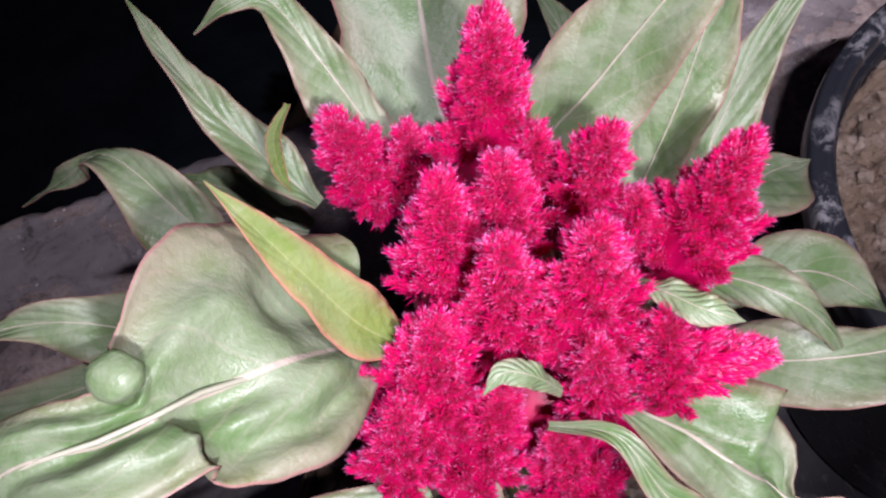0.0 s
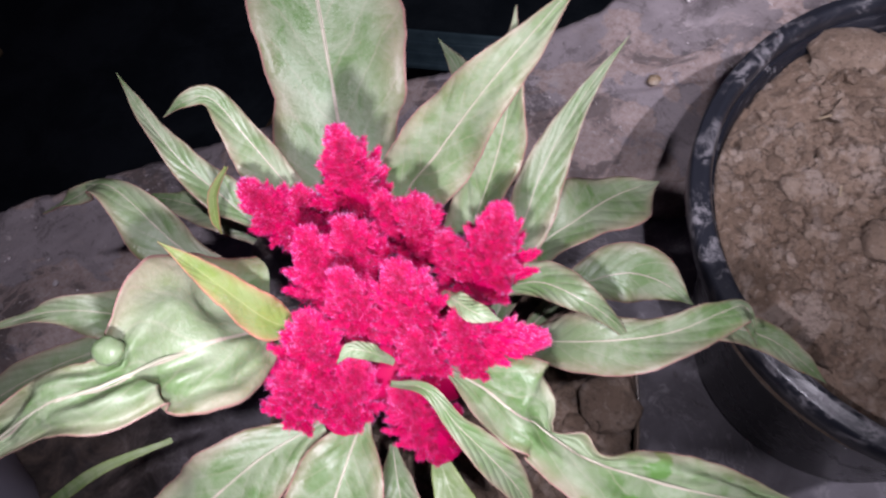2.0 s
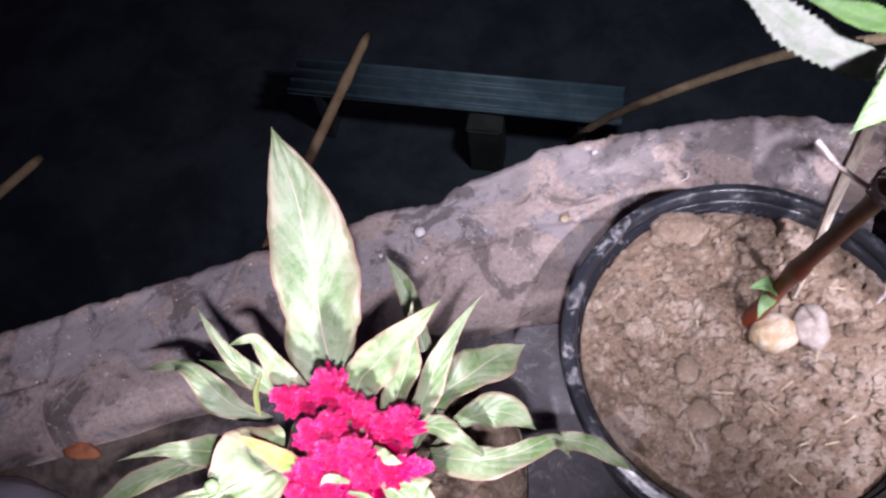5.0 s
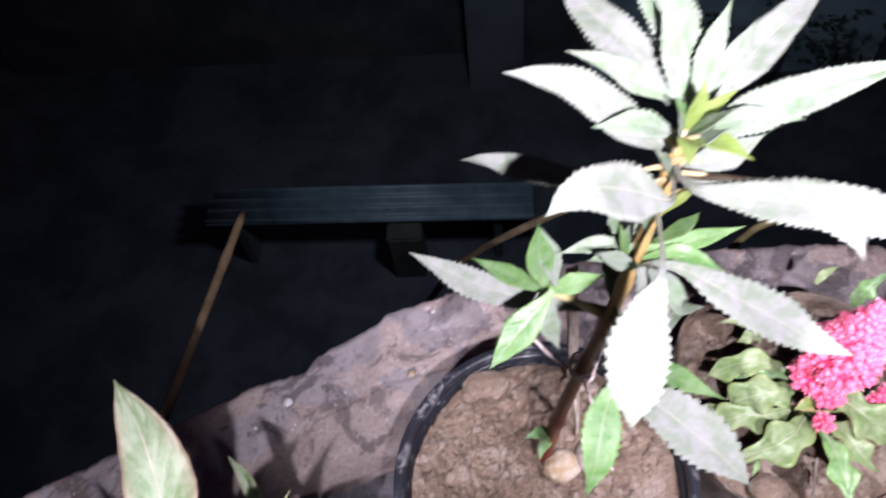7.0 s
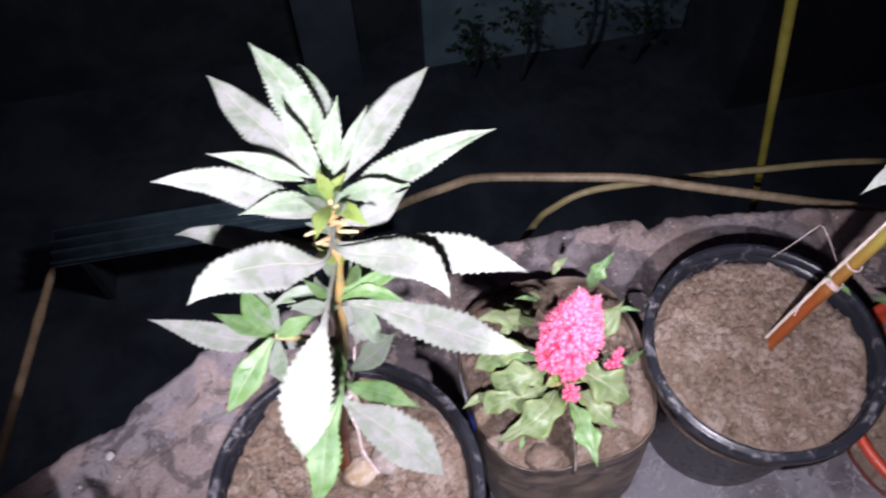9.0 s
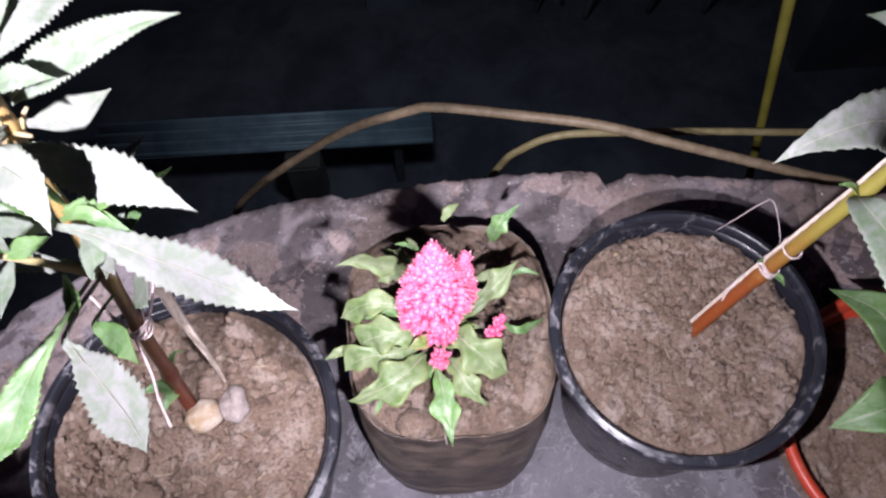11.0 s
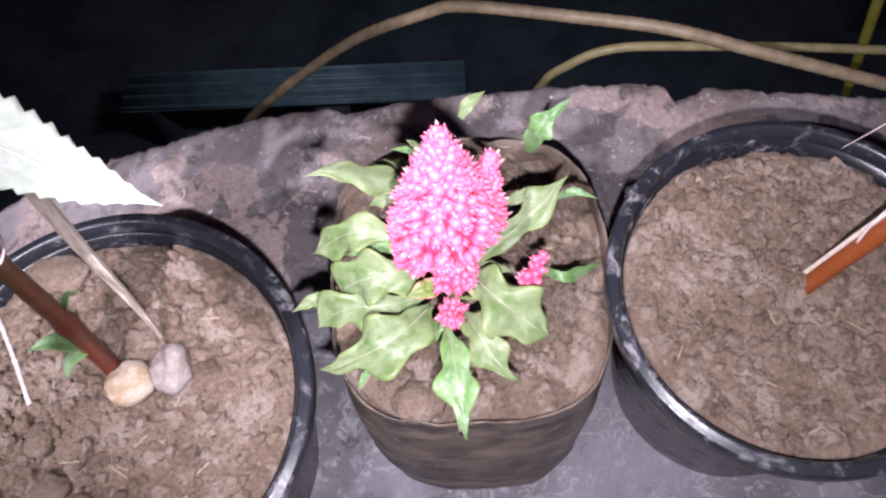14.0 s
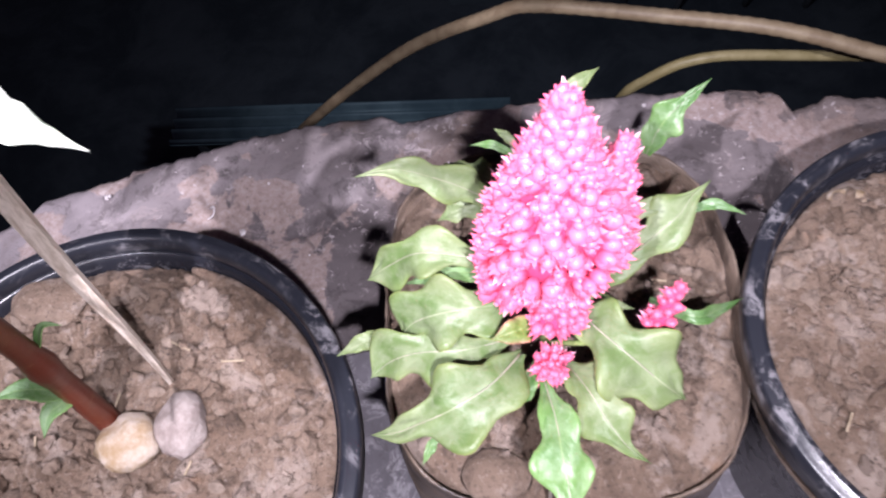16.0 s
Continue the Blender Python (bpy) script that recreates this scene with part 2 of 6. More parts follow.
def wall_material():
    m, nt, bsdf = material("weathered_cement_over_brick", 0.88)
    big = noise_tex(nt, 6.0, 4, 0.55, 0.4)
    mid = noise_tex(nt, 24, 6, 0.66, 0.6)
    fine = noise_tex(nt, 190, 5, 0.7)
    colour = mix(nt, ramp(nt, big, 0.36, 0.64), (0.208, 0.178, 0.180), (0.325, 0.284, 0.294))
    colour = mix(nt, math_node(nt, "MULTIPLY", ramp(nt, mid, 0.46, 0.36), 0.5), colour, (0.115, 0.096, 0.094))
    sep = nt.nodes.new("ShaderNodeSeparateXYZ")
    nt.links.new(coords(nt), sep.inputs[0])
    # Stepped-down front band right of x -0.13 is coloured darker than the back slabs.
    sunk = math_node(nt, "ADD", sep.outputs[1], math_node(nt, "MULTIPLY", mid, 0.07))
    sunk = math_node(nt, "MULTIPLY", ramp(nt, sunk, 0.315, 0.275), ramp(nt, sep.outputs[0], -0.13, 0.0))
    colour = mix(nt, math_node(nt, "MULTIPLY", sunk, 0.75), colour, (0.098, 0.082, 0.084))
    grey = ramp(nt, math_node(nt, "ADD", sep.outputs[0], math_node(nt, "MULTIPLY", big, 0.3)), 0.10, -0.05)
    colour = mix(nt, math_node(nt, "MULTIPLY", grey, 0.50), colour, (0.385, 0.342, 0.365))
    mottle = noise_tex(nt, 34, 8, 0.74, 0.9)
    colour = mix(nt, math_node(nt, "MULTIPLY", ramp(nt, mottle, 0.47, 0.38), 0.45), colour, (0.075, 0.062, 0.060))
    colour = mix(nt, math_node(nt, "MULTIPLY", ramp(nt, mottle, 0.56, 0.66), 0.5), colour, (0.40, 0.335, 0.325))
    edge = math_node(nt, "ADD", noise_tex(nt, 7.5, 3, 0.5, 0.9), math_node(nt, "MULTIPLY", mid, 0.35))
    pale = ramp(nt, edge, 0.675, 0.70)
    colour = mix(nt, math_node(nt, "MULTIPLY", pale, 0.75), colour, mix(nt, ramp(nt, fine, 0.4, 0.65), (0.37, 0.275, 0.245), (0.47, 0.385, 0.36)))
    brown = ramp(nt, math_node(nt, "ADD", noise_tex(nt, 5.2, 4, 0.55, 0.5), math_node(nt, "MULTIPLY", mid, 0.3)), 0.60, 0.52)
    colour = mix(nt, math_node(nt, "MULTIPLY", brown, 0.5), colour, (0.165, 0.120, 0.095))
    char = ramp(nt, math_node(nt, "ADD", noise_tex(nt, 13, 5, 0.62, 1.0), math_node(nt, "MULTIPLY", fine, 0.22)), 0.66, 0.74)
    colour = mix(nt, math_node(nt, "MULTIPLY", char, 0.65), colour, (0.055, 0.047, 0.048))
    speck = math_node(nt, "MULTIPLY", ramp(nt, noise_tex(nt, 120, 5, 0.7, 0.4), 0.60, 0.64), ramp(nt, noise_tex(nt, 14, 4), 0.46, 0.58))
    colour = mix(nt, math_node(nt, "MULTIPLY", speck, 0.8), colour, (0.55, 0.49, 0.49))
    lime = math_node(nt, "MULTIPLY", ramp(nt, noise_tex(nt, 40, 7, 0.75, 0.8), 0.57, 0.62), ramp(nt, noise_tex(nt, 10, 3), 0.48, 0.60))
    colour = mix(nt, math_node(nt, "MULTIPLY", lime, 0.55), colour, (0.50, 0.44, 0.44))
    colour = mix(nt, math_node(nt, "MULTIPLY", ramp(nt, fine, 0.45, 0.30), 0.4), colour, (0.10, 0.085, 0.082))
    nt.links.new(colour, bsdf.inputs["Base Color"])
    height = math_node(nt, "ADD", math_node(nt, "MULTIPLY", mid, 0.5), math_node(nt, "MULTIPLY", fine, 0.45))
    height = math_node(nt, "ADD", height, math_node(nt, "MULTIPLY", pale, 0.35))
    height = math_node(nt, "SUBTRACT", height, math_node(nt, "MULTIPLY", char, 0.25))
    bump(nt, bsdf, height, 0.5, 0.0024)
    return m


WALL = wall_material()


def floor_material():
    m, nt, bsdf = material("cement_floor", 0.75)
    big = noise_tex(nt, 7, 6, 0.62, 0.4)
    mid = noise_tex(nt, 38, 6, 0.7, 0.5)
    fine = noise_tex(nt, 300, 4, 0.7)
    colour = mix(nt, ramp(nt, big, 0.34, 0.66), (0.120, 0.110, 0.122), (0.245, 0.232, 0.258))
    colour = mix(nt, math_node(nt, "MULTIPLY", ramp(nt, mid, 0.55, 0.68), 0.6), colour, (0.40, 0.385, 0.40))
    colour = mix(nt, math_node(nt, "MULTIPLY", ramp(nt, mid, 0.42, 0.3), 0.6), colour, (0.075, 0.066, 0.064))
    vein = math_node(nt, "ABSOLUTE", math_node(nt, "SUBTRACT", noise_tex(nt, 17, 7, 0.62, 1.4), 0.5))
    crack = math_node(nt, "MULTIPLY", ramp(nt, vein, 0.018, 0.0), ramp(nt, noise_tex(nt, 9, 3), 0.42, 0.6))
    colour = mix(nt, math_node(nt, "MULTIPLY", crack, 0.6), colour, (0.44, 0.42, 0.44))
    blot = math_node(nt, "MULTIPLY", ramp(nt, noise_tex(nt, 60, 7, 0.75, 0.9), 0.53, 0.6), ramp(nt, noise_tex(nt, 12, 4), 0.44, 0.6))
    colour = mix(nt, math_node(nt, "MULTIPLY", blot, 0.65), colour, (0.43, 0.41, 0.43))
    dark = math_node(nt, "MULTIPLY", ramp(nt, noise_tex(nt, 44, 6, 0.72, 0.7), 0.56, 0.64), ramp(nt, noise_tex(nt, 10, 4, 0.6, 0.2), 0.5, 0.62))
    colour = mix(nt, math_node(nt, "MULTIPLY", dark, 0.7), colour, (0.07, 0.062, 0.06))
    sep = nt.nodes.new("ShaderNodeSeparateXYZ")
    nt.links.new(coords(nt), sep.inputs[0])
    mud = ramp(nt, math_node(nt, "ADD", sep.outputs[0], math_node(nt, "MULTIPLY", mid, 0.25)), -0.30, -0.46)
    colour = mix(nt, math_node(nt, "MULTIPLY", mud, 0.9), colour, mix(nt, ramp(nt, mid, 0.38, 0.62), (0.035, 0.026, 0.021), (0.115, 0.082, 0.062)))
    nt.links.new(colour, bsdf.inputs["Base Color"])
    bump(nt, bsdf, math_node(nt, "ADD", mid, math_node(nt, "MULTIPLY", fine, 0.4)), 0.5, 0.002)
    return m


FLOOR = floor_material()


def plastic_material(name, base, dust, amount, rough, worn=0.0):
    m, nt, bsdf = material(name, rough)
    scuff = math_node(nt, "MULTIPLY", ramp(nt, noise_tex(nt, 55, 7, 0.75, 0.8), 0.53 - 0.4 * worn, 0.63), ramp(nt, noise_tex(nt, 14, 3), 0.42 - worn, 0.62 - worn))
    film = noise_tex(nt, 26, 5, 0.7)
    colour = mix(nt, math_node(nt, "MULTIPLY", film, 0.015), base, dust)
    colour = mix(nt, math_node(nt, "MULTIPLY", scuff, amount), colour, dust)
    nt.links.new(colour, bsdf.inputs["Base Color"])
    nt.links.new(math_node(nt, "MULTIPLY_ADD", scuff, 0.4), bsdf.inputs["Roughness"])
    nt.nodes[-1].inputs[2].default_value = rough
    bump(nt, bsdf, noise_tex(nt, 300, 3), 0.12, 0.001)
    return m


POT_BLACK = plastic_material("black_plastic", (0.011, 0.012, 0.017), (0.40, 0.38, 0.39), 0.5, 0.25)
POT_RIM = plastic_material("scaled_black_plastic", (0.016, 0.018, 0.025), (0.46, 0.44, 0.46), 0.45, 0.30, 0.06)


def bag_material():
    m, nt, bsdf = material("muddy_black_polythene", 0.36)
    mp = nt.nodes.new("ShaderNodeMapping")
    nt.links.new(coords(nt), mp.inputs[0])
    mp.inputs["Scale"].default_value = (9, 9, 60)
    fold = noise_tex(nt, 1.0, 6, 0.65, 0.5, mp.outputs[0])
    mud = noise_tex(nt, 24, 6, 0.7, 0.5)
    colour = mix(nt, ramp(nt, mud, 0.36, 0.62), (0.060, 0.045, 0.036), (0.175, 0.130, 0.098))
    # Crease shading is put into the mud colour: paler ridges, darker hollows.
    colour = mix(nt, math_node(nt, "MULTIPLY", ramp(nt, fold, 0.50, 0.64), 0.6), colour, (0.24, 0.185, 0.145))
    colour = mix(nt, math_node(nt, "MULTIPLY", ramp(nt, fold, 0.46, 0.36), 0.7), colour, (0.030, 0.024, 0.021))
    chip = ramp(nt, noise_tex(nt, 160, 5, 0.7), 0.64, 0.68)
    colour = mix(nt, math_node(nt, "MULTIPLY", chip, 0.8), colour, (0.5, 0.45, 0.4))
    nt.links.new(colour, bsdf.inputs["Base Color"])
    bump(nt, bsdf, math_node(nt, "ADD", fold, math_node(nt, "MULTIPLY", mud, 0.3)), 0.9, 0.005)
    return m


BAG_BLACK = bag_material()
POT_RED = plastic_material("red_plastic", (0.50, 0.055, 0.025), (0.45, 0.3, 0.22), 0.3, 0.4)
SHEET_GREY = plastic_material("grey_polythene", (0.36, 0.35, 0.42), (0.60, 0.58, 0.64), 0.6, 0.3)


def plain(name, a, b, scale, rough=0.7, relief=0.3, dist=0.001, vec_scale=None):
    m, nt, bsdf = material(name, rough)
    vec = None
    if vec_scale:
        mp = nt.nodes.new("ShaderNodeMapping")
        nt.links.new(coords(nt), mp.inputs[0])
        mp.inputs["Scale"].default_value = vec_scale
        vec = mp.outputs[0]
    t = noise_tex(nt, scale, 5, 0.65, 0.3, vec)
    nt.links.new(mix(nt, ramp(nt, t, 0.35, 0.65), a, b), bsdf.inputs["Base Color"])
    bump(nt, bsdf, t, relief, dist)
    return m


def stem_material(name, low, high, z0, z1):
    m, nt, bsdf = material(name, 0.38)
    geo = nt.nodes.new("ShaderNodeNewGeometry")
    sep = nt.nodes.new("ShaderNodeSeparateXYZ")
    nt.links.new(geo.outputs["Position"], sep.inputs[0])
    f = ramp(nt, math_node(nt, "ADD", sep.outputs[2], math_node(nt, "MULTIPLY", noise_tex(nt, 60, 4), 0.06)), z0, z1)
    colour = mix(nt, f, low, high)
    colour = mix(nt, math_node(nt, "MULTIPLY", ramp(nt, noise_tex(nt, 110, 5, 0.7), 0.55, 0.75), 0.3), colour, (0.45, 0.3, 0.15))
    nt.links.new(colour, bsdf.inputs["Base Color"])
    bump(nt, bsdf, noise_tex(nt, 160, 4), 0.3, 0.001)
    return m


STEM_BALSAM = stem_material("red_brown_stem", (0.135, 0.024, 0.011), (0.42, 0.28, 0.11), 0.36, 0.64)
STEM_BALSAM_3 = stem_material("orange_to_olive_stem", (0.24, 0.060, 0.016), (0.28, 0.24, 0.05), 0.33, 0.47)
STEM_GREEN = plain("green_stem", (0.16, 0.24, 0.06), (0.30, 0.34, 0.14), 60, 0.5)
MIDRIB = plain("pale_midrib", (0.30, 0.30, 0.22), (0.40, 0.37, 0.29), 80, 0.5)
STEM_PALE = plain("pale_petiole", (0.42, 0.36, 0.16), (0.55, 0.42, 0.26), 60, 0.5)
WOOD_PALE = plain("pale_split_bamboo", (0.46, 0.38, 0.30), (0.72, 0.63, 0.54), 40, 0.7, 0.4, 0.001, (9, 9, 1))
BAMBOO = plain("dry_bamboo", (0.18, 0.125, 0.07), (0.27, 0.195, 0.115), 25, 0.6, 0.3)
BAMBOO_GREEN = plain("green_bamboo", (0.13, 0.12, 0.015), (0.20, 0.18, 0.035), 14, 0.5, 0.3)
STRING = plain("pinkish_string", (0.55, 0.42, 0.40), (0.75, 0.66, 0.64), 300, 0.6, 0.5)
HOSE_TAN = plain("ribbed_tan_hose", (0.21, 0.155, 0.095), (0.30, 0.235, 0.15), 45, 0.55, 0.4)
HOSE_OLIVE = plain("olive_hose", (0.24, 0.20, 0.09), (0.34, 0.29, 0.15), 45, 0.5, 0.3)
DEBRIS = plain("straw_debris", (0.30, 0.23, 0.15), (0.50, 0.41, 0.29), 90, 0.8)
PEBBLE_WHITE = plain("white_chip", (0.6, 0.55, 0.56), (0.8, 0.75, 0.76), 90, 0.8)


def plume_material(name, deep, mid_c, tip, sheen, few, rough, through_share=0.0):
    """Bracts from a deep base to a pale tip, with gap shade and glints put into these colours; few: how seldom a tip is
    pale.
    """
    m, nt, bsdf = material(name, rough)
    uv = nt.nodes.new("ShaderNodeUVMap")
    sep = nt.nodes.new("ShaderNodeSeparateXYZ")
    nt.links.new(uv.outputs[0], sep.inputs[0])
    geo = nt.nodes.new("ShaderNodeNewGeometry")
    colour = mix(nt, ramp(nt, sep.outputs[1], 0.0, 0.55), deep, mid_c)
    r = geo.outputs["Random Per Island"]
    pale = math_node(nt, "MULTIPLY", ramp(nt, sep.outputs[1], 0.68, 0.95), ramp(nt, r, few, min(1.0, few + 0.4)))
    colour = mix(nt, pale, colour, tip)
    nt.links.new(colour, bsdf.inputs["Base Color"])
    bsdf.inputs["Specular IOR Level"].default_value = 0.5
    bsdf.inputs["Sheen Weight"].default_value = sheen
    bsdf.inputs["Sheen Roughness"].default_value = 0.4
    bsdf.inputs["Sheen Tint"].default_value = (1.0, 0.35, 0.8, 1)
    thin = nt.nodes.new("ShaderNodeBsdfTranslucent")
    nt.links.new(colour, thin.inputs["Color"])
    both = nt.nodes.new("ShaderNodeMixShader")
    both.inputs[0].default_value = through_share
    nt.links.new(bsdf.outputs[0], both.inputs[1])
    nt.links.new(thin.outputs[0], both.inputs[2])
    nt.links.new(both.outputs[0], nt.nodes["Material Output"].inputs["Surface"])
    return m


PLUME_MAGENTA = plume_material("magenta_plume", (0.48, 0.001, 0.075), (0.78, 0.003, 0.165), (0.95, 0.50, 1.0), 0.08, 0.38, 0.30, 0.40)
PLUME_PINK = plume_material("pink_plume", (0.76, 0.055, 0.165), (0.90, 0.185, 0.315), (0.95, 0.55, 0.69), 0.10, 0.50, 0.42, 0.2)


# ---- builders ----
def finish(bm, name, mat, smooth=True):
    me = bpy.data.meshes.new(name)
    bm.to_mesh(me)
    bm.free()
    me.materials.append(mat)
    if smooth:
        me.shade_smooth()
    return me


def part(name, bm, mat, parent, label="", smooth=True):
    """One mesh object of a bmesh, as a part of a thing."""
    ob = new(name, finish(bm, name, mat, smooth) if isinstance(bm, bmesh.types.BMesh) else bm)
    ob.parent = parent
    if label:
        tagged(ob, label)
    return ob


def thing(name, label, category, group="", kind=""):
    return tagged(new(name), label, category, group, kind)


def single(name, bm, mat, label, category, group="", kind="", smooth=True):
    return tagged(new(name, finish(bm, name, mat, smooth)), label, category, group, kind)


def spline(points, count):
    """A smooth line through the points."""
    pts = [Vector(p) for p in points]
    if len(pts) == 2:
        return [pts[0].lerp(pts[1], i / (count - 1)) for i in range(count)]
    ext = [2 * pts[0] - pts[1], *pts, 2 * pts[-1] - pts[-2]]
    lengths = [0.0]
    for a, b in zip(pts, pts[1:]):
        lengths.append(lengths[-1] + (b - a).length)
    out = []
    for i in range(count):
        s = lengths[-1] * i / (count - 1)
        k = 0
        while k < len(pts) - 2 and s > lengths[k + 1]:
            k += 1
        u = (s - lengths[k]) / max(1e-6, lengths[k + 1] - lengths[k])
        p0, p1, p2, p3 = ext[k], ext[k + 1], ext[k + 2], ext[k + 3]
        out.append(0.5 * (2 * p1 + (p2 - p0) * u + (2 * p0 - 5 * p1 + 4 * p2 - p3) * u * u + (3 * p1 - p0 - 3 * p2 + p3) * u ** 3))
    return out


def tube(points, radius, count=24, sides=10, taper=1.0, ribs=0.0, knots=()):
    """A closed round tube along a smooth line; ribs: relief of a ribbed hose; knots: swellings at fractions of its length."""
    line = spline(points, count)
    bm = bmesh.new()
    rings = []
    ref = Vector((0.31, 0.17, 0.93))
    for i, p in enumerate(line):
        t = (line[min(i + 1, count - 1)] - line[max(i - 1, 0)]).normalized()
        if abs(t.dot(ref)) > 0.97:
            ref = Vector((0.93, 0.2, 0.3))
        side = t.cross(ref).normalized()
        up = side.cross(t)
        f = i / (count - 1)
        r = radius * (1 + (taper - 1) * f) * (1 + ribs * (i % 2))
        r *= 1 + sum(0.28 * math.exp(-(((f - k) / 0.02) ** 2)) for k in knots)
        rings.append([bm.verts.new(p + r * (math.cos(2 * math.pi * k / sides) * side + math.sin(2 * math.pi * k / sides) * up)) for k in range(sides)])
    for a, b in zip(rings, rings[1:]):
        for k in range(sides):
            bm.faces.new((a[k], a[(k + 1) % sides], b[(k + 1) % sides], b[k]))
    bm.faces.new(rings[0][::-1])
    bm.faces.new(rings[-1])
    return bm


def lance(v, belly=0.42):
    """Half width of a pointed leaf at v of its length, 1 at its belly."""
    if v < belly:
        return math.sin(0.5 * math.pi * (v / belly)) ** 0.8 * 0.94 + 0.06
    u = (v - belly) / (1 - belly)
    return max(0.0, math.cos(0.5 * math.pi * u) ** 1.15 * (1 - 0.22 * u))


def flow(xs, ys, x):
    """A smooth curve through values at uneven places."""
    k = 0
    while k < len(xs) - 2 and x > xs[k + 1]:
        k += 1
    u = (x - xs[k]) / max(1e-6, xs[k + 1] - xs[k])
    u = min(1.0, max(0.0, u))
    m0 = 0.5 * (ys[k + 1] - ys[max(0, k - 1)])
    m1 = 0.5 * (ys[min(len(ys) - 1, k + 2)] - ys[k])
    return max(0.05, (2 * u ** 3 - 3 * u * u + 1) * ys[k] + (u ** 3 - 2 * u * u + u) * m0 + (3 * u * u - 2 * u ** 3) * ys[k + 1] + (u ** 3 - u * u) * m1)


def leaf_mesh(points, width, up=(0, -0.1, 1), roll=0.0, roll_end=None, fold=22.0, wave=0.0, teeth=0, tooth=0.0, lobes=0, lobe=0.0, two=None, belly=0.42, pucker=0.0, seed=0, left=None, right=None, thick=0.0007, rows_n=34, cols=10):
    """A leaf along a smooth line from its base to its tip: folded along the midrib, waved, toothed or lobed, with thickness."""
    line = spline(points, rows_n + 1)
    rnd = random.Random(seed * 7919 + int(1e4 * abs(points[-1][0])) + int(1e4 * abs(points[-1][1])))
    ph = rnd.random() * 6.28
    bm = bmesh.new()
    uv = bm.loops.layers.uv.new("UVMap")
    top, bot, where = [], [], {}
    up = Vector(up)
    off = Vector((rnd.random() * 50, rnd.random() * 50, 0))
    if left:
        ctrl = [Vector(c) for c in points]
        runs = [0.0]
        for a, b in zip(ctrl, ctrl[1:]):
            runs.append(runs[-1] + (b - a).length)
        runs = [r / runs[-1] for r in runs]
    for i, p in enumerate(line):
        v = i / rows_n
        if left:
            edge = [0.001 * flow(runs, (*vals, 0.12), v) * (1 + 0.07 * noise.noise(Vector((9 * v, 3.3 * n, 0)) + off) + 0.035 * noise.noise(Vector((26 * v, 3.3 * n, 5)) + off)) for n, vals in enumerate((left, right))]
        t = (line[min(i + 1, rows_n)] - line[max(i - 1, 0)]).normalized()
        side = t.cross(up).normalized()
        nor = side.cross(t)
        turn = radians(roll + ((roll if roll_end is None else roll_end) - roll) * v)
        side, nor = math.cos(turn) * side + math.sin(turn) * nor, math.cos(turn) * nor - math.sin(turn) * side
        half = 0.5 * width * lance(v, belly)
        if two:
            cut, w0, w1 = two
            first = w0 * math.sin(math.pi * min(1.0, 0.10 + 0.86 * v / cut)) ** 0.55 if v < cut else 0.0
            second = w1 * lance((v - cut * 0.93) / (1 - cut * 0.93), 0.33) if v > cut * 0.93 else 0.0
            half = 0.5 * max(first, second, 0.004)
        rt, rb = [], []
        for j in range(cols + 1):
            c = 2 * j / cols - 1
            h = half
            if left:
                h = edge[0] if c < 0 else edge[1]
            if teeth:
                h *= 1 - tooth * abs(c) * ((v * teeth) % 1.0)
            if lobes:
                h *= 1 + lobe * math.sin(lobes * 2 * math.pi * v + ph + (1.3 if c > 0 else 0)) * abs(c) * math.sin(math.pi * v)
            q = p + side * (c * h * math.cos(radians(fold)))
            rise = abs(c) * h * math.sin(radians(fold))
            rise += wave * width * abs(c) ** 1.5 * math.sin(5.5 * math.pi * v + ph + (2.1 if c > 0 else 0)) * math.sin(math.pi * min(1, v * 1.1))
            if pucker:
                rise += pucker * width * (noise.noise(Vector((c * 1.7, v * 4.5, 0)) + off) + 0.4 * noise.noise(Vector((c * 3.6, v * 9.5, 4)) + off)) * (1 - abs(c) ** 4)
            q = q + nor * rise
            a, b = bm.verts.new(q), bm.verts.new(q - nor * thick)
            where[a] = where[b] = (j / cols, v)
            rt.append(a)
            rb.append(b)
        top.append(rt)
        bot.append(rb)
    faces = []
    for i in range(rows_n):
        for j in range(cols):
            faces.append(bm.faces.new((top[i][j], top[i][j + 1], top[i + 1][j + 1], top[i + 1][j])))
            faces.append(bm.faces.new((bot[i][j], bot[i + 1][j], bot[i + 1][j + 1], bot[i][j + 1])))
        faces.append(bm.faces.new((top[i][0], top[i + 1][0], bot[i + 1][0], bot[i][0])))
        faces.append(bm.faces.new((top[i][cols], bot[i][cols], bot[i + 1][cols], top[i + 1][cols])))
    for f in faces:
        for lp in f.loops:
            lp[uv].uv = where[lp.vert]
    return bm


def leaf(parent, points, width, mat, label="", name="leaf", **how):
    ob = part(name, leaf_mesh(points, width, **how), mat, parent, label)
    if width > 0.016:
        rise = Vector(how.get("up", (0, -0.1, 1))).normalized() * 0.00035
        line = spline([Vector(p) + rise for p in points], 16)
        part("midrib", tube(line[:15], min(0.0007, 0.014 * width), 16, 6, 0.3), MIDRIB, ob)
    return ob


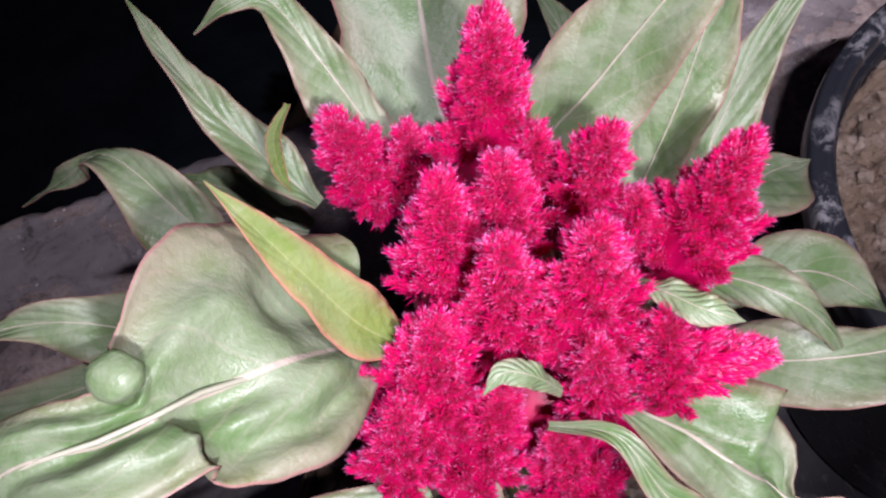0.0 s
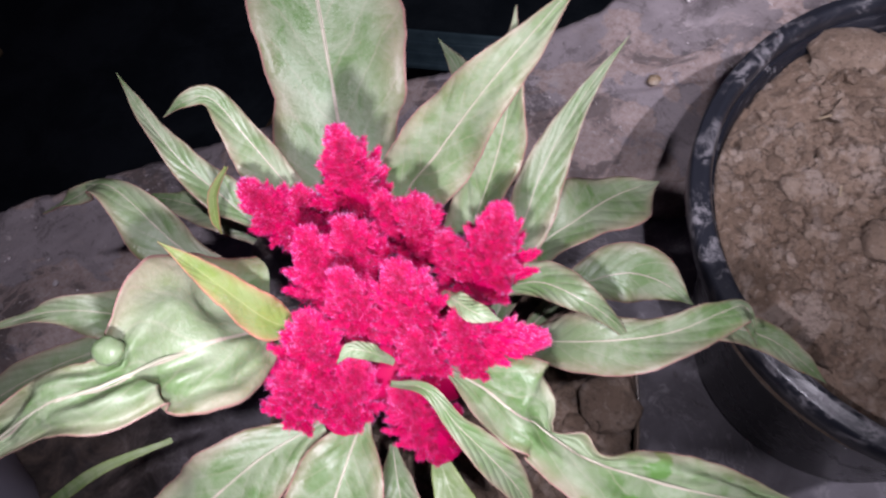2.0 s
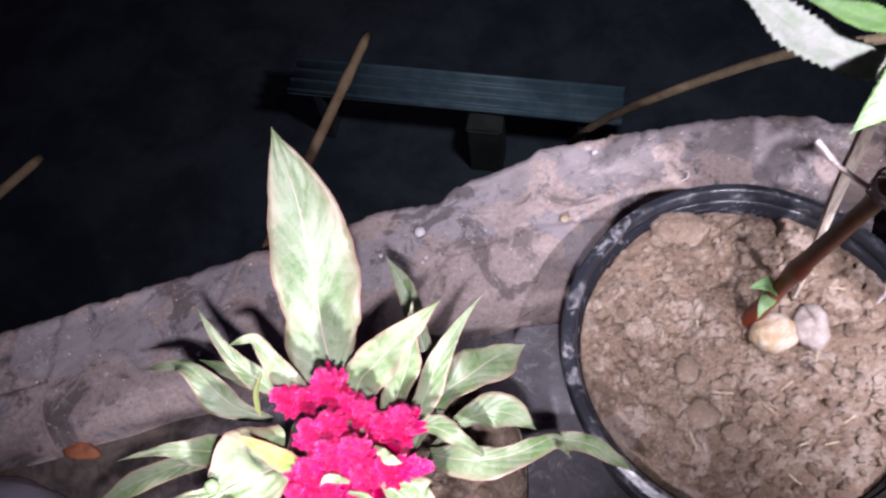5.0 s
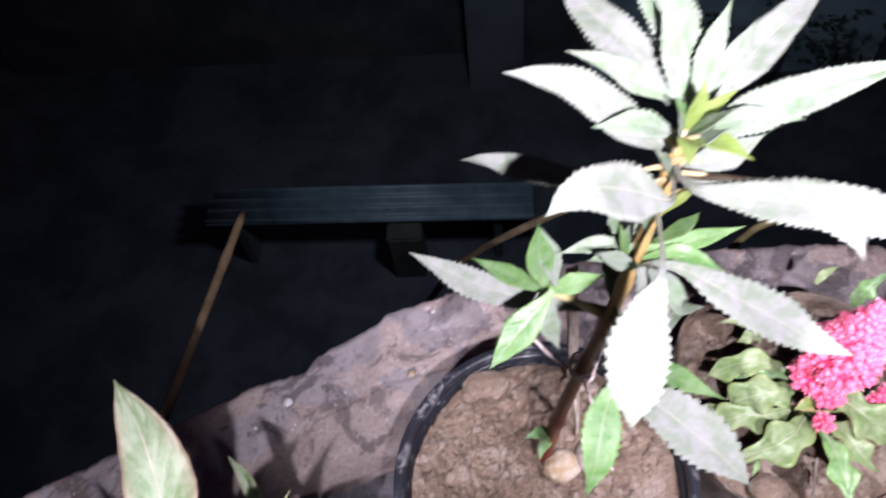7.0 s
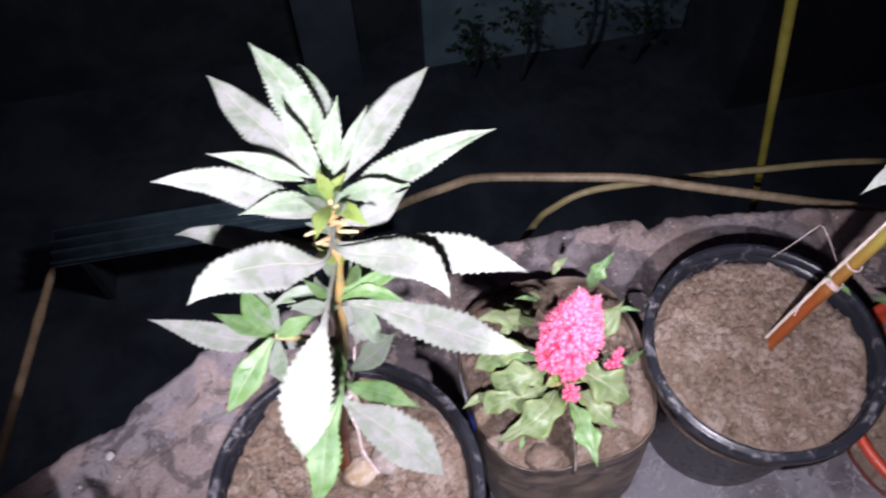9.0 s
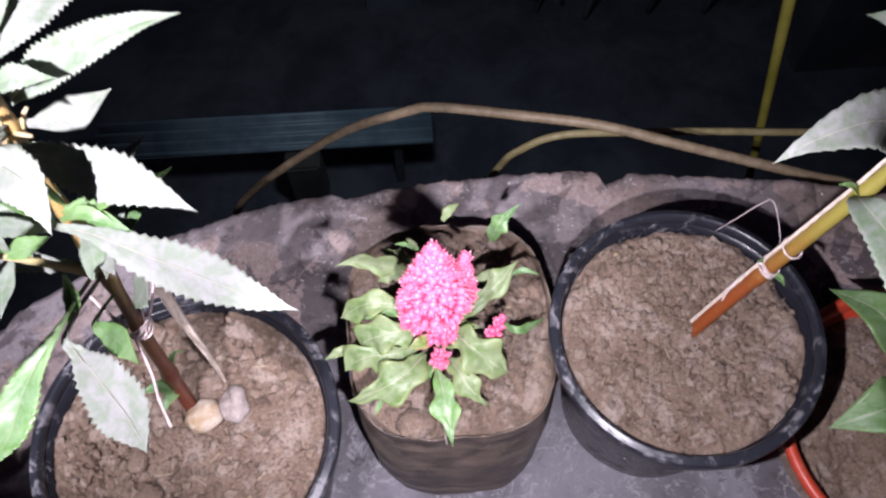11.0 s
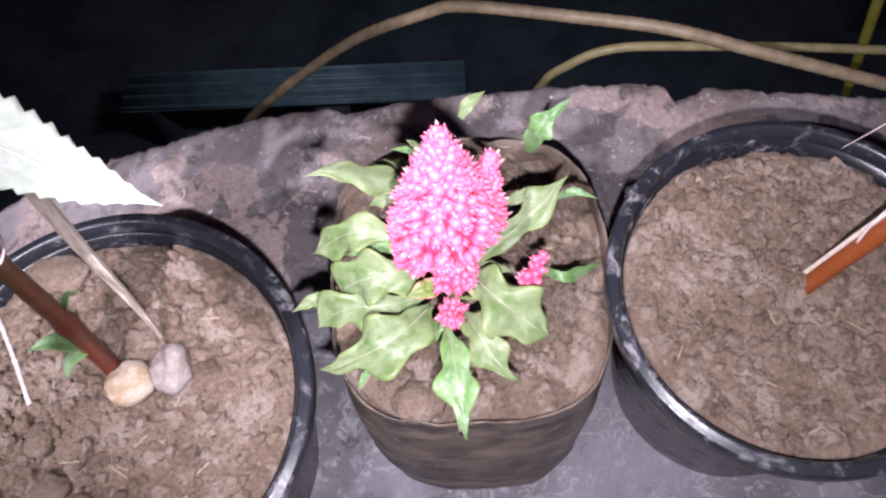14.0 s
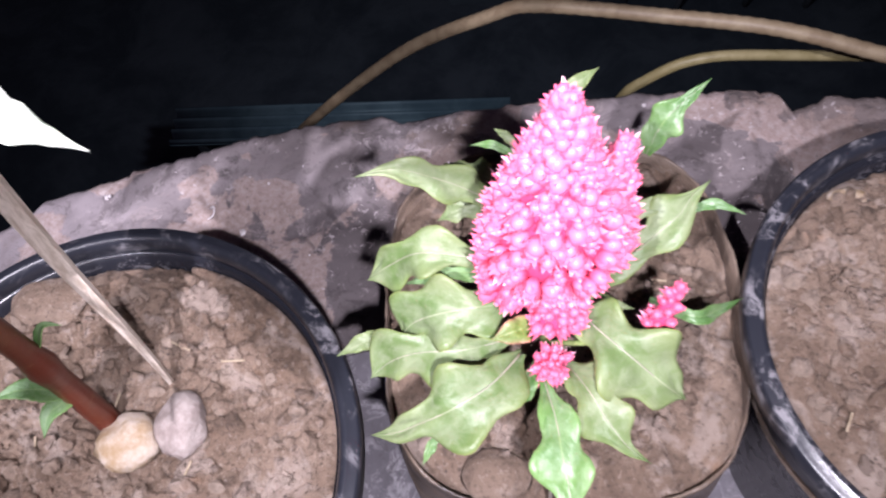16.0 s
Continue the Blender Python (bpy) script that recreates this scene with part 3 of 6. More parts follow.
def tufts(core, count, long, wide, spread, seed):
    """A feathery plume from core[0] (base) to core[1] (tip) of the radius core[2]: stubby side spikes round a cone, all covered with fine pointed bracts."""
    base, tip, radius = Vector(core[0]), Vector(core[1]), core[2]
    axis = tip - base
    n = axis.normalized()
    a = n.cross(Vector((0.3, 0.8, 0.52))).normalized()
    b = n.cross(a)
    rnd = random.Random(seed)
    verts, faces, heights = [], [], []

    def radius_at(f):
        return radius * (0.62 + 0.38 * min(1.0, f / 0.25)) * max(0.04, 1 - f ** 1.05) if f > 0 else 0.6 * radius

    def spindle(root, way, size, thick, steps, sides):
        """A solid tapered core for the bracts to sit on."""
        x = way.cross(Vector((0.37, 0.51, 0.78))).normalized()
        y = way.cross(x)
        start = len(verts)
        for i in range(steps + 1):
            f = i / steps
            r = thick * (max(0.02, 1 - f ** 1.7)) * (1 + 0.12 * rnd.uniform(-1, 1))
            for k in range(sides):
                g = 2 * math.pi * k / sides
                verts.append(root + way * size * f + r * (math.cos(g) * x + math.sin(g) * y))
                heights.append(0.12)
        for i in range(steps):
            for k in range(sides):
                p, q = start + i * sides, start + (i + 1) * sides
                faces.append((p + k, p + (k + 1) % sides, q + (k + 1) % sides, q + k))

    spindle(base, n, axis.length * 0.95, 0.62 * radius, 8, 14)
    spikes = [(base + axis * 0.45, n, 0.58 * axis.length, 0.42 * radius, 0.9)]
    turns = int(24 + 1000 * radius + 260 * axis.length)
    for k in range(turns):
        f = ((k + 0.5) / turns) ** 0.9 * 0.93
        g = k * 2.39996 + rnd.uniform(-0.3, 0.3)
        out = math.cos(g) * a + math.sin(g) * b
        root = base + axis * f + out * 0.42 * radius_at(f)
        way = (out * (1.0 - 0.5 * f) + n * (0.70 + 0.75 * f)).normalized()
        size = radius_at(f) * rnd.uniform(0.55, 1.05) + 0.0022
        thick = (0.0009 + 0.10 * radius) * rnd.uniform(0.85, 1.2) * (1 - 0.4 * f)
        spindle(root, way, size, thick, 4, 7)
        spikes.append((root, way, size, thick, 0.55 + 0.45 * rnd.random()))
    each = max(20, int(count / len(spikes)))
    for root, way, size, thick, bright in spikes:
        x = way.cross(Vector((0.37, 0.51, 0.78))).normalized()
        y = way.cross(x)
        for q in range(each * (3 if bright == 0.9 else 1)):
            f = rnd.random() ** 0.8
            g = rnd.uniform(0, 2 * math.pi)
            out = math.cos(g) * x + math.sin(g) * y
            start = root + way * size * f + out * thick * max(0.05, 1 - f ** 1.7) * 0.9
            d = (out * (0.75 - 0.45 * f) + way * (0.7 + 0.6 * f) + n * 0.35 + spread * 0.4 * Vector((rnd.gauss(0, 1), rnd.gauss(0, 1), rnd.gauss(0, 1)))).normalized()
            far = long * rnd.uniform(0.5, 1.1)
            side = d.cross(Vector((rnd.uniform(-1, 1), rnd.uniform(-1, 1), rnd.uniform(-1, 1)))).normalized() * wide * rnd.uniform(0.7, 1.3)
            deep = d.cross(side).normalized() * wide * 0.5
            m, k0 = start + d * far * 0.5, len(verts)
            verts.extend((start - side * 0.5, start + side * 0.5, m + side * 0.6 + deep, m - side * 0.6 + deep, start + d * far))
            heights.extend((0.15, 0.15, 0.55 + 0.1 * bright, 0.55 + 0.1 * bright, 0.7 + 0.3 * bright))
            faces.append((k0, k0 + 1, k0 + 2, k0 + 3))
            faces.append((k0 + 3, k0 + 2, k0 + 4))
    me = bpy.data.meshes.new("plume")
    me.from_pydata(verts, [], faces)
    uv = me.uv_layers.new(name="UVMap")
    corner = np.empty(len(me.loops), dtype=np.int32)
    me.loops.foreach_get("vertex_index", corner)
    flat = np.full((len(corner), 2), 0.5, dtype=np.float32)
    flat[:, 1] = np.array(heights, dtype=np.float32)[corner]
    uv.data.foreach_set("uv", flat.ravel())
    return me


def buds(core, count, size, seed, flat=1.0):
    """Rounded, star-tipped buds packed over a cone."""
    base, tip, radius = Vector(core[0]), Vector(core[1]), core[2]
    axis = tip - base
    n = axis.normalized()
    a = n.cross(Vector((0.3, 0.8, 0.52))).normalized()
    b = n.cross(a)
    rnd = random.Random(seed)
    bm = bmesh.new()
    uv = bm.loops.layers.uv.new("UVMap")

    def radius_at(f):
        rise = min(1.0, max(0.0, (f - 0.06) / 0.32))
        return radius * (0.27 + 0.73 * rise * rise * (3 - 2 * rise)) * (1.0 if f < 0.38 else max(0.05, 1 - ((f - 0.38) / 0.63) ** 1.02))

    sides, steps, rings = 16, 14, []
    for i in range(steps + 1):
        f = i / steps
        r = max(0.0006, 0.9 * radius_at(f))
        rings.append([bm.verts.new(base + axis * f + r * (math.cos(2 * math.pi * k / sides) * a + flat * math.sin(2 * math.pi * k / sides) * b)) for k in range(sides)])
    for p, q in zip(rings, rings[1:]):
        for k in range(sides):
            f = bm.faces.new((p[k], p[(k + 1) % sides], q[(k + 1) % sides], q[k]))
            for lp in f.loops:
                lp[uv].uv = (0.5, 0.12)
    for f in (bm.faces.new(rings[0][::-1]), bm.faces.new(rings[-1])):
        for lp in f.loops:
            lp[uv].uv = (0.5, 0.12)
    golden = math.pi * (3 - math.sqrt(5))
    for k in range(count):
        f = ((k + 0.5) / count) ** 0.92
        ang = k * golden + rnd.uniform(-0.25, 0.25)
        out = math.cos(ang) * a + flat * math.sin(ang) * b
        way = (out.normalized() * (1.1 - 0.75 * f ** 2) + n * (0.35 + 0.8 * f ** 2)).normalized()
        root = base + axis * f + out * radius_at(f) * rnd.uniform(0.93, 1.05)
        s = size * rnd.uniform(0.65, 1.35) * (1 - 0.30 * f)
        way = (way + 0.28 * Vector((rnd.uniform(-1, 1), rnd.uniform(-1, 1), rnd.uniform(-1, 1)))).normalized()
        x = way.cross(Vector((0.2, 0.5, 0.84))).normalized()
        y = way.cross(x)
        ring_list = []
        for h, r in ((-0.4, 0.48), (0.1, 0.70), (0.55, 0.62), (0.90, 0.32)):
            ring_list.append(([bm.verts.new(root + s * (h * way + r * (math.cos(m * math.pi / 3) * x + math.sin(m * math.pi / 3) * y))) for m in range(6)], 0.2 + 0.38 * max(0, h)))
        top_v = bm.verts.new(root + way * s * 1.05)
        height = {v: h for ring, h in ring_list for v in ring} | {top_v: 0.58}
        fs = []
        for (p, _), (q, _) in zip(ring_list, ring_list[1:]):
            for m in range(6):
                fs.append(bm.faces.new((p[m], p[(m + 1) % 6], q[(m + 1) % 6], q[m])))
        for m in range(6):
            fs.append(bm.faces.new((ring_list[-1][0][m], ring_list[-1][0][(m + 1) % 6], top_v)))
        for m in range(6):
            g = 2 * math.pi * m / 6 + rnd.uniform(-0.3, 0.3)
            d = math.cos(g) * x + math.sin(g) * y
            e = way.cross(d)
            t0, t1 = bm.verts.new(root + s * (0.4 * way + 0.46 * d - 0.34 * e)), bm.verts.new(root + s * (0.4 * way + 0.46 * d + 0.34 * e))
            t2 = bm.verts.new(root + s * ((1.12 + rnd.uniform(-0.3, 0.36)) * way + rnd.uniform(0.45, 0.8) * d))
            height |= {t0: 0.55, t1: 0.55, t2: 1.0}
            fs.append(bm.faces.new((t0, t1, t2)))
        for g in fs:
            for lp in g.loops:
                lp[uv].uv = (0.5, height[lp.vert])
    return bm


def lathe(profile, sides=96, wobble=0.0, seed=0, ring_only=False):
    """A closed turned solid from (radius, height) pairs, first and last on the axis or not."""
    bm = bmesh.new()
    off = Vector((seed * 3.7, 1.3, 0))
    rings = []
    for r, z in profile:
        ring = []
        for k in range(sides):
            a = 2 * math.pi * k / sides
            w = 1 + wobble * noise.noise(Vector((2 * math.cos(a), 2 * math.sin(a), 6 * z)) + off)
            ring.append(bm.verts.new((r * w * math.cos(a), r * w * math.sin(a), z)))
        rings.append(ring)
    for p, q in zip(rings, rings[1:] + ([rings[0]] if ring_only else [])):
        for k in range(sides):
            bm.faces.new((p[k], p[(k + 1) % sides], q[(k + 1) % sides], q[k]))
    if not ring_only:
        bm.faces.new(rings[0][::-1])
        bm.faces.new(rings[-1])
    return bm


def clod_height(x, y, seed):
    """Relief of dry crumbled soil, in metres: puffy clods of all sizes with creases between them, and a few half-sunk lumps."""
    p = Vector((x + seed * 0.31, y - seed * 0.17, 0.02))
    h = 0.005 * noise.noise(p * 18) + 0.0030 * noise.noise(p * 47) + 0.0016 * noise.noise(p * 128) + 0.0012 * noise.noise(p * 300)
    for scale, amount in ((38, 0.0040), (83, 0.0026), (170, 0.0022), (350, 0.0018), (700, 0.0012)):
        n = noise.noise(p * scale + Vector((scale, 3.1, 0.7 * seed)))
        h += amount * (math.sqrt(n * n + 0.006) - 0.08)
    w = Vector((noise.noise(p * 60), noise.noise(p * 60 + Vector((5, 5, 5))), 0)) * 0.010
    w += Vector((noise.noise(p * 190), noise.noise(p * 190 + Vector((2, 7, 5))), 0)) * 0.004
    loose = 0.35 + 0.65 * min(1.0, max(0.0, 0.5 + 2.2 * noise.noise(p * 21 + Vector((4, 1, 9)))))
    for scale, amount, crack, wide in ((34, 0.0050, 0.0030, 0.08), (72, 0.0042, 0.0017, 0.11), (170, 0.0014, 0.0006, 0.2)):
        d, at = noise.voronoi((p + w) * scale)
        edge = min(1.0, (d[1] - d[0]) / wide)
        own = noise.cell(at[0] * 7.3 + Vector((seed, 3, 1)))
        h += loose * (amount * (own - 0.4) * (0.35 + 0.65 * edge) - crack * (1 - edge) ** 2)
    return h - 0.0042 + 0.006 * noise.noise(Vector((x * 9 + seed, y * 9, 2)))


def soil_mesh(rx, ry, depth, seed, crown=0.0, cell=0.0014, power=2.0):
    """A round plug of cloddy soil; power above 2 squares its outline."""
    rings_n, sides = int(rx / cell), int(2 * math.pi * rx / cell * 0.62)
    verts, faces = [(0, 0, crown + clod_height(0, 0, seed))], []
    for i in range(1, rings_n + 1):
        f = i / rings_n
        for k in range(sides):
            a = 2 * math.pi * k / sides
            c, s = math.cos(a), math.sin(a)
            q = (abs(c) ** power + abs(s) ** power) ** (-1 / power)
            x, y = rx * f * q * c, ry * f * q * s
            z = crown * (1 - f * f) + clod_height(x, y, seed) - 0.007 * max(0, (f - 0.86) / 0.14) ** 2
            verts.append((x, y, z))
    base = len(verts)
    for k in range(sides):
        x, y, z = verts[base - sides + k]
        verts.append((x, y, -depth))
    for k in range(sides):
        faces.append((0, 1 + k, 1 + (k + 1) % sides))
    for i in range(rings_n):
        s0 = 1 + i * sides
        for k in range(sides):
            faces.append((s0 + k, s0 + sides + k, s0 + sides + (k + 1) % sides, s0 + (k + 1) % sides))
    me = bpy.data.meshes.new("soil")
    me.from_pydata(verts, [], faces)
    me.materials.append(SOIL)
    me.shade_smooth()
    return me


def lump(size, seed, squash=(1, 1, 0.7), level=3, rough=0.28):
    """An irregular stone or clod."""
    bm = bmesh.new()
    uv = bm.loops.layers.uv.new("UVMap")
    bmesh.ops.create_icosphere(bm, subdivisions=level, radius=1.0)
    for f in bm.faces:
        for lp in f.loops:
            lp[uv].uv = (0.3, 0.05)
    off = Vector((seed * 5.1, seed * 2.3, seed * 0.7))
    for v in bm.verts:
        d = 1 + rough * noise.noise(v.co * 1.3 + off) + 0.4 * rough * noise.noise(v.co * 3.1 + off)
        v.co = Vector((v.co.x * squash[0], v.co.y * squash[1], v.co.z * squash[2])) * d * size
    return bm


def ball_template(level):
    bm = bmesh.new()
    bmesh.ops.create_icosphere(bm, subdivisions=level, radius=1.0)
    bm.verts.index_update()
    got = [v.co.copy() for v in bm.verts], [tuple(v.index for v in f.verts) for f in bm.faces]
    bm.free()
    return got


BALLS = {1: ball_template(1), 2: ball_template(2)}


def crumbs(count, rx, ry, seed, lo, hi, crown=0.0):
    """Loose crumbs scattered over a soil surface, one mesh."""
    rnd = random.Random(seed)
    verts, faces = [], []
    for k in range(count):
        a, f = rnd.uniform(0, 2 * math.pi), rnd.random() ** 0.5 * 0.95
        x, y = rx * f * math.cos(a), ry * f * math.sin(a)
        s = lo + (hi - lo) * rnd.random() ** 6
        shape, tris = BALLS[1 if s < 0.0032 else 2]
        off = Vector((k * 3.3, k * 1.7, seed))
        z = crown * (1 - f * f) + clod_height(x, y, seed)
        turn = Euler((rnd.uniform(-1, 1), rnd.uniform(-1, 1), rnd.uniform(0, 6))).to_matrix()
        sq = Vector((rnd.uniform(0.8, 1.25), rnd.uniform(0.8, 1.25), rnd.uniform(0.55, 0.85)))
        at, base = Vector((x, y, z + 0.1 * s)), len(verts)
        for c in shape:
            d = s * (1 + 0.55 * noise.noise(c * 1.2 + off) + rnd.uniform(-0.05, 0.05))
            verts.append(turn @ Vector((c.x * sq.x * d, c.y * sq.y * d, c.z * sq.z * d)) + at)
        faces += [tuple(base + i for i in t) for t in tris]
    me = bpy.data.meshes.new("loose_soil")
    me.from_pydata(verts, [], faces)
    me.materials.append(SOIL)
    return me


def box(lo, hi, cut=0.0):
    bm = bmesh.new()
    bmesh.ops.create_cube(bm, size=1.0)
    for v in bm.verts:
        v.co = Vector([l + (h - l) * (c + 0.5) for l, h, c in zip(lo, hi, v.co)])
    if cut:
        bmesh.ops.bevel(bm, geom=bm.edges[:], offset=cut, segments=2, affect="EDGES")
    return bm


# ---- the ledge, its parapet and the yard far below ----
def polyline(pts, x):
    for (x0, y0), (x1, y1) in zip(pts, pts[1:]):
        if x <= x1:
            return y0 + (y1 - y0) * (x - x0) / max(1e-6, x1 - x0)
    return pts[-1][1]


BACK = [(-1.4, -0.34), (-0.78, -0.041), (-0.562, 0.065), (-0.37, 0.166), (-0.312, 0.182), (-0.298, 0.205), (-0.212, 0.255), (-0.204, 0.27), (-0.075, 0.308), (0.036, 0.343), (0.118, 0.352), (0.142, 0.343), (0.2, 0.356), (0.37, 0.362), (0.498, 0.359), (0.507, 0.336), (0.524, 0.340), (0.545, 0.352), (0.673, 0.334), (0.79, 0.318), (1.7, 0.05)]
FRONT = [(-1.4, -0.50), (-0.77, -0.205), (-0.2, 0.055), (0.11, 0.128), (0.45, 0.165), (0.8, 0.12), (1.7, -0.14)]


def parapet():
    cell, n_across = 0.0042, 56
    n_long = int(3.1 / cell)
    verts, faces = [], []
    for i in range(n_long + 1):
        x = -1.4 + 3.1 * i / n_long
        yb, yf = polyline(BACK, x), polyline(FRONT, x)
        yb += 0.004 * noise.noise(Vector((x * 45, 0, 3))) + 0.0025 * noise.noise(Vector((x * 140, 0, 5)))
        row = [(yf, -0.02), (yf, 0.0)]
        for j in range(n_across + 1):
            f = j / n_across
            rise = 0.058 * min(1.0, f / 0.16) ** 0.6
            row.append((yf + (yb - yf) * f, rise))
        row += [(yb + 0.003, 0.03), (yb + 0.004, -0.05), (yb + 0.004, -0.4), (yb + 0.004, -9.2)]
        for j, (y, z) in enumerate(row):
            if 2 <= j <= n_across + 2:
                p = Vector((x, y, 0))
                z += 0.0022 * noise.noise(p * 4) + 0.0007 * noise.noise(p * 40) + 0.0011 * noise.noise(p * 105) + 0.0009 * noise.noise(p * 190)
                z -= 0.005 * max(0, (j - n_across + 1) / 3.0) ** 1.5
                run = x / 0.118 + 0.35 * noise.noise(Vector((y * 6, 1.7, 0.2))) + (0.5 if 2 * j > n_across else 0.0)
                gap = abs(run - math.floor(run + 0.5)) * 0.118
                deep = abs(j / n_across - 0.52 - 0.05 * noise.noise(Vector((x * 4, 3.3, 0)))) * (yb - yf)
                worn = max(0.0, 0.35 + noise.noise(p * 6.5 + Vector((4, 1, 0))))
                z -= 0.0035 * worn * max(math.exp(-((gap / 0.004) ** 2)), 0.7 * math.exp(-((deep / 0.004) ** 2)))
                z += 0.004 * (noise.cell(Vector((math.floor(run + 0.5), 2 * j > n_across, 0.5))) - 0.5)
                step = yb - 0.088 + 0.018 * noise.noise(Vector((x * 13, 0, 9))) + 0.008 * noise.noise(Vector((x * 60, 0, 4)))
                z -= 0.007 * max(0.0, min(1.0, (step - y) / 0.006)) * max(0.0, min(1.0, (x + 0.13) / 0.05)) * max(0.0, min(1.0, (0.62 - x) / 0.05))
                pit = noise.voronoi(p * 24)[0]
                z -= 0.004 * max(0.0, 0.22 - pit[0])
            verts.append((x, y, z))
    m = len(verts) // (n_long + 1)
    for i in range(n_long):
        for j in range(m - 1):
            faces.append((i * m + j, (i + 1) * m + j, (i + 1) * m + j + 1, i * m + j + 1))
    me = bpy.data.meshes.new("parapet")
    me.from_pydata(verts, [], faces)
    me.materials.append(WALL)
    me.shade_smooth()
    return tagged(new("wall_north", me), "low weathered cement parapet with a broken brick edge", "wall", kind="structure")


parapet()


def ledge_floor():
    n, m = 200, 110
    verts, faces = [], []
    for i in range(n + 1):
        for j in range(m + 1):
            x, y = -1.4 + 3.1 * i / n, -1.6 + 1.85 * j / m
            y = min(y, polyline(FRONT, x) + 0.03)
            z = 0.003 * noise.noise(Vector((x * 5, y * 5, 1))) + 0.0015 * noise.noise(Vector((x * 28, y * 28, 4)))
            z += 0.012 * max(0.0, min(1.0, (-0.42 - x) / 0.1)) * (0.6 + noise.noise(Vector((x * 12, y * 12, 7))))
            verts.append((x, y, z))
    for i in range(n):
        for j in range(m):
            a = i * (m + 1) + j
            faces.append((a, a + m + 1, a + m + 2, a + 1))
    me = bpy.data.meshes.new("floor")
    me.from_pydata(verts, [], faces)
    me.materials.append(FLOOR)
    me.shade_smooth()
    return tagged(new("floor", me), "rough grey cement ledge with stains and mud", "floor", kind="structure")


ledge_floor()

GROUND = plain("dark_yard_ground", (0.024, 0.026, 0.034), (0.055, 0.056, 0.066), 0.9, 0.95, 0.6, 0.05)
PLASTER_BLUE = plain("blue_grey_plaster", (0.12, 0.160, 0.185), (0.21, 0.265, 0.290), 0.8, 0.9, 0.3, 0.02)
# Near-black plaster: the darkness of the unlit yard is put into its colour.
PLASTER_UNLIT = plain("unlit_plaster", (0.02, 0.02, 0.025), (0.05, 0.045, 0.05), 0.7, 0.9, 0.3, 0.02)
SHEET_TEAL = plain("teal_corrugated_sheet", (0.075, 0.105, 0.125), (0.135, 0.175, 0.195), 1.6, 0.5, 0.2, 0.01)
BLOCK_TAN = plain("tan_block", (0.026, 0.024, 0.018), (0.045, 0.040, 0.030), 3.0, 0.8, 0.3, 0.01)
# Near-black leaves, so the silhouette against the lit wall is in the colour.
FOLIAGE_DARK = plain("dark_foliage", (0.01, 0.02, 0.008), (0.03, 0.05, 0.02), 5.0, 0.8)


def yard_ground():
    verts, faces, n = [], [], 60
    for i in range(n + 1):
        for j in range(n + 1):
            x = 150 * (2 * i / n - 1) ** 3
            y = 150 * (2 * j / n - 1) ** 3 + 6
            verts.append((x, y, -9.1 + 0.15 * noise.noise(Vector((x * 0.4, y * 0.4, 0)))))
    for i in range(n):
        for j in range(n):
            a = i * (n + 1) + j
            faces.append((a, a + n + 1, a + n + 2, a + 1))
    me = bpy.data.meshes.new("ground")
    me.from_pydata(verts, [], faces)
    me.materials.append(GROUND)
    me.shade_smooth()
    tagged(new("ground", me), "dark unlit yard ground below the parapet", "ground", kind="structure")


yard_ground()


def corrugated_sheet():
    root = thing("roofing_sheet", "teal corrugated roofing sheet lying in the dark yard", "roofing sheet")
    bm = bmesh.new()
    n, rows_v = 40, []
    for i in range(n + 1):
        f = i / n
        y = 6.05 + 0.62 * f
        z = -8.0 + 0.05 * math.sin(f * 3.5 * 2 * math.pi)
        rows_v.append([bm.verts.new((x, y - 0.02 * (x + 2), z + dz)) for x, dz in ((-4.25, 0), (0.36, 0), (0.36, -0.02), (-4.25, -0.02))])
    for a, b in zip(rows_v, rows_v[1:]):
        for k in range(4):
            bm.faces.new((a[k], a[(k + 1) % 4], b[(k + 1) % 4], b[k]))
    bm.faces.new(rows_v[0])
    bm.faces.new(rows_v[-1][::-1])
    part("sheet", bm, SHEET_TEAL, root)
    for x in (-3.9, -0.2):
        part("support", box((x, 6.1, -9.15), (x + 0.12, 6.6, -8.07), 0.01), PLASTER_UNLIT, root, smooth=False)
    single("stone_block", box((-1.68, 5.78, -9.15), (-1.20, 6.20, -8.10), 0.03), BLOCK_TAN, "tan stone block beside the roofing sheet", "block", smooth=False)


corrugated_sheet()


def far_house():
    root = thing("house", "blue-grey plastered house wall, dim in the night", "house")
    part("wall", box((1.45, 9.6, -9.2), (6.1, 10.0, -2.0), 0.02), PLASTER_BLUE, root, smooth=False)
    part("column", box((-0.55, 9.4, -9.2), (0.35, 9.9, -4.0), 0.04), plain("grey_plaster", (0.045, 0.05, 0.06), (0.075, 0.08, 0.09), 0.8, 0.9), root, "grey plastered column", smooth=False)
    part("side_wall", box((6.1, 7.6, -9.2), (10.0, 10.4, -2.0), 0.02), PLASTER_UNLIT, root, "side wall coloured near black like the unlit yard", smooth=False)
    part("rear_wall", box((-9.0, 10.4, -9.2), (6.1, 10.8, -2.0), 0.02), PLASTER_UNLIT, root, "rear wall coloured near black like the unlit yard", smooth=False)


far_house()


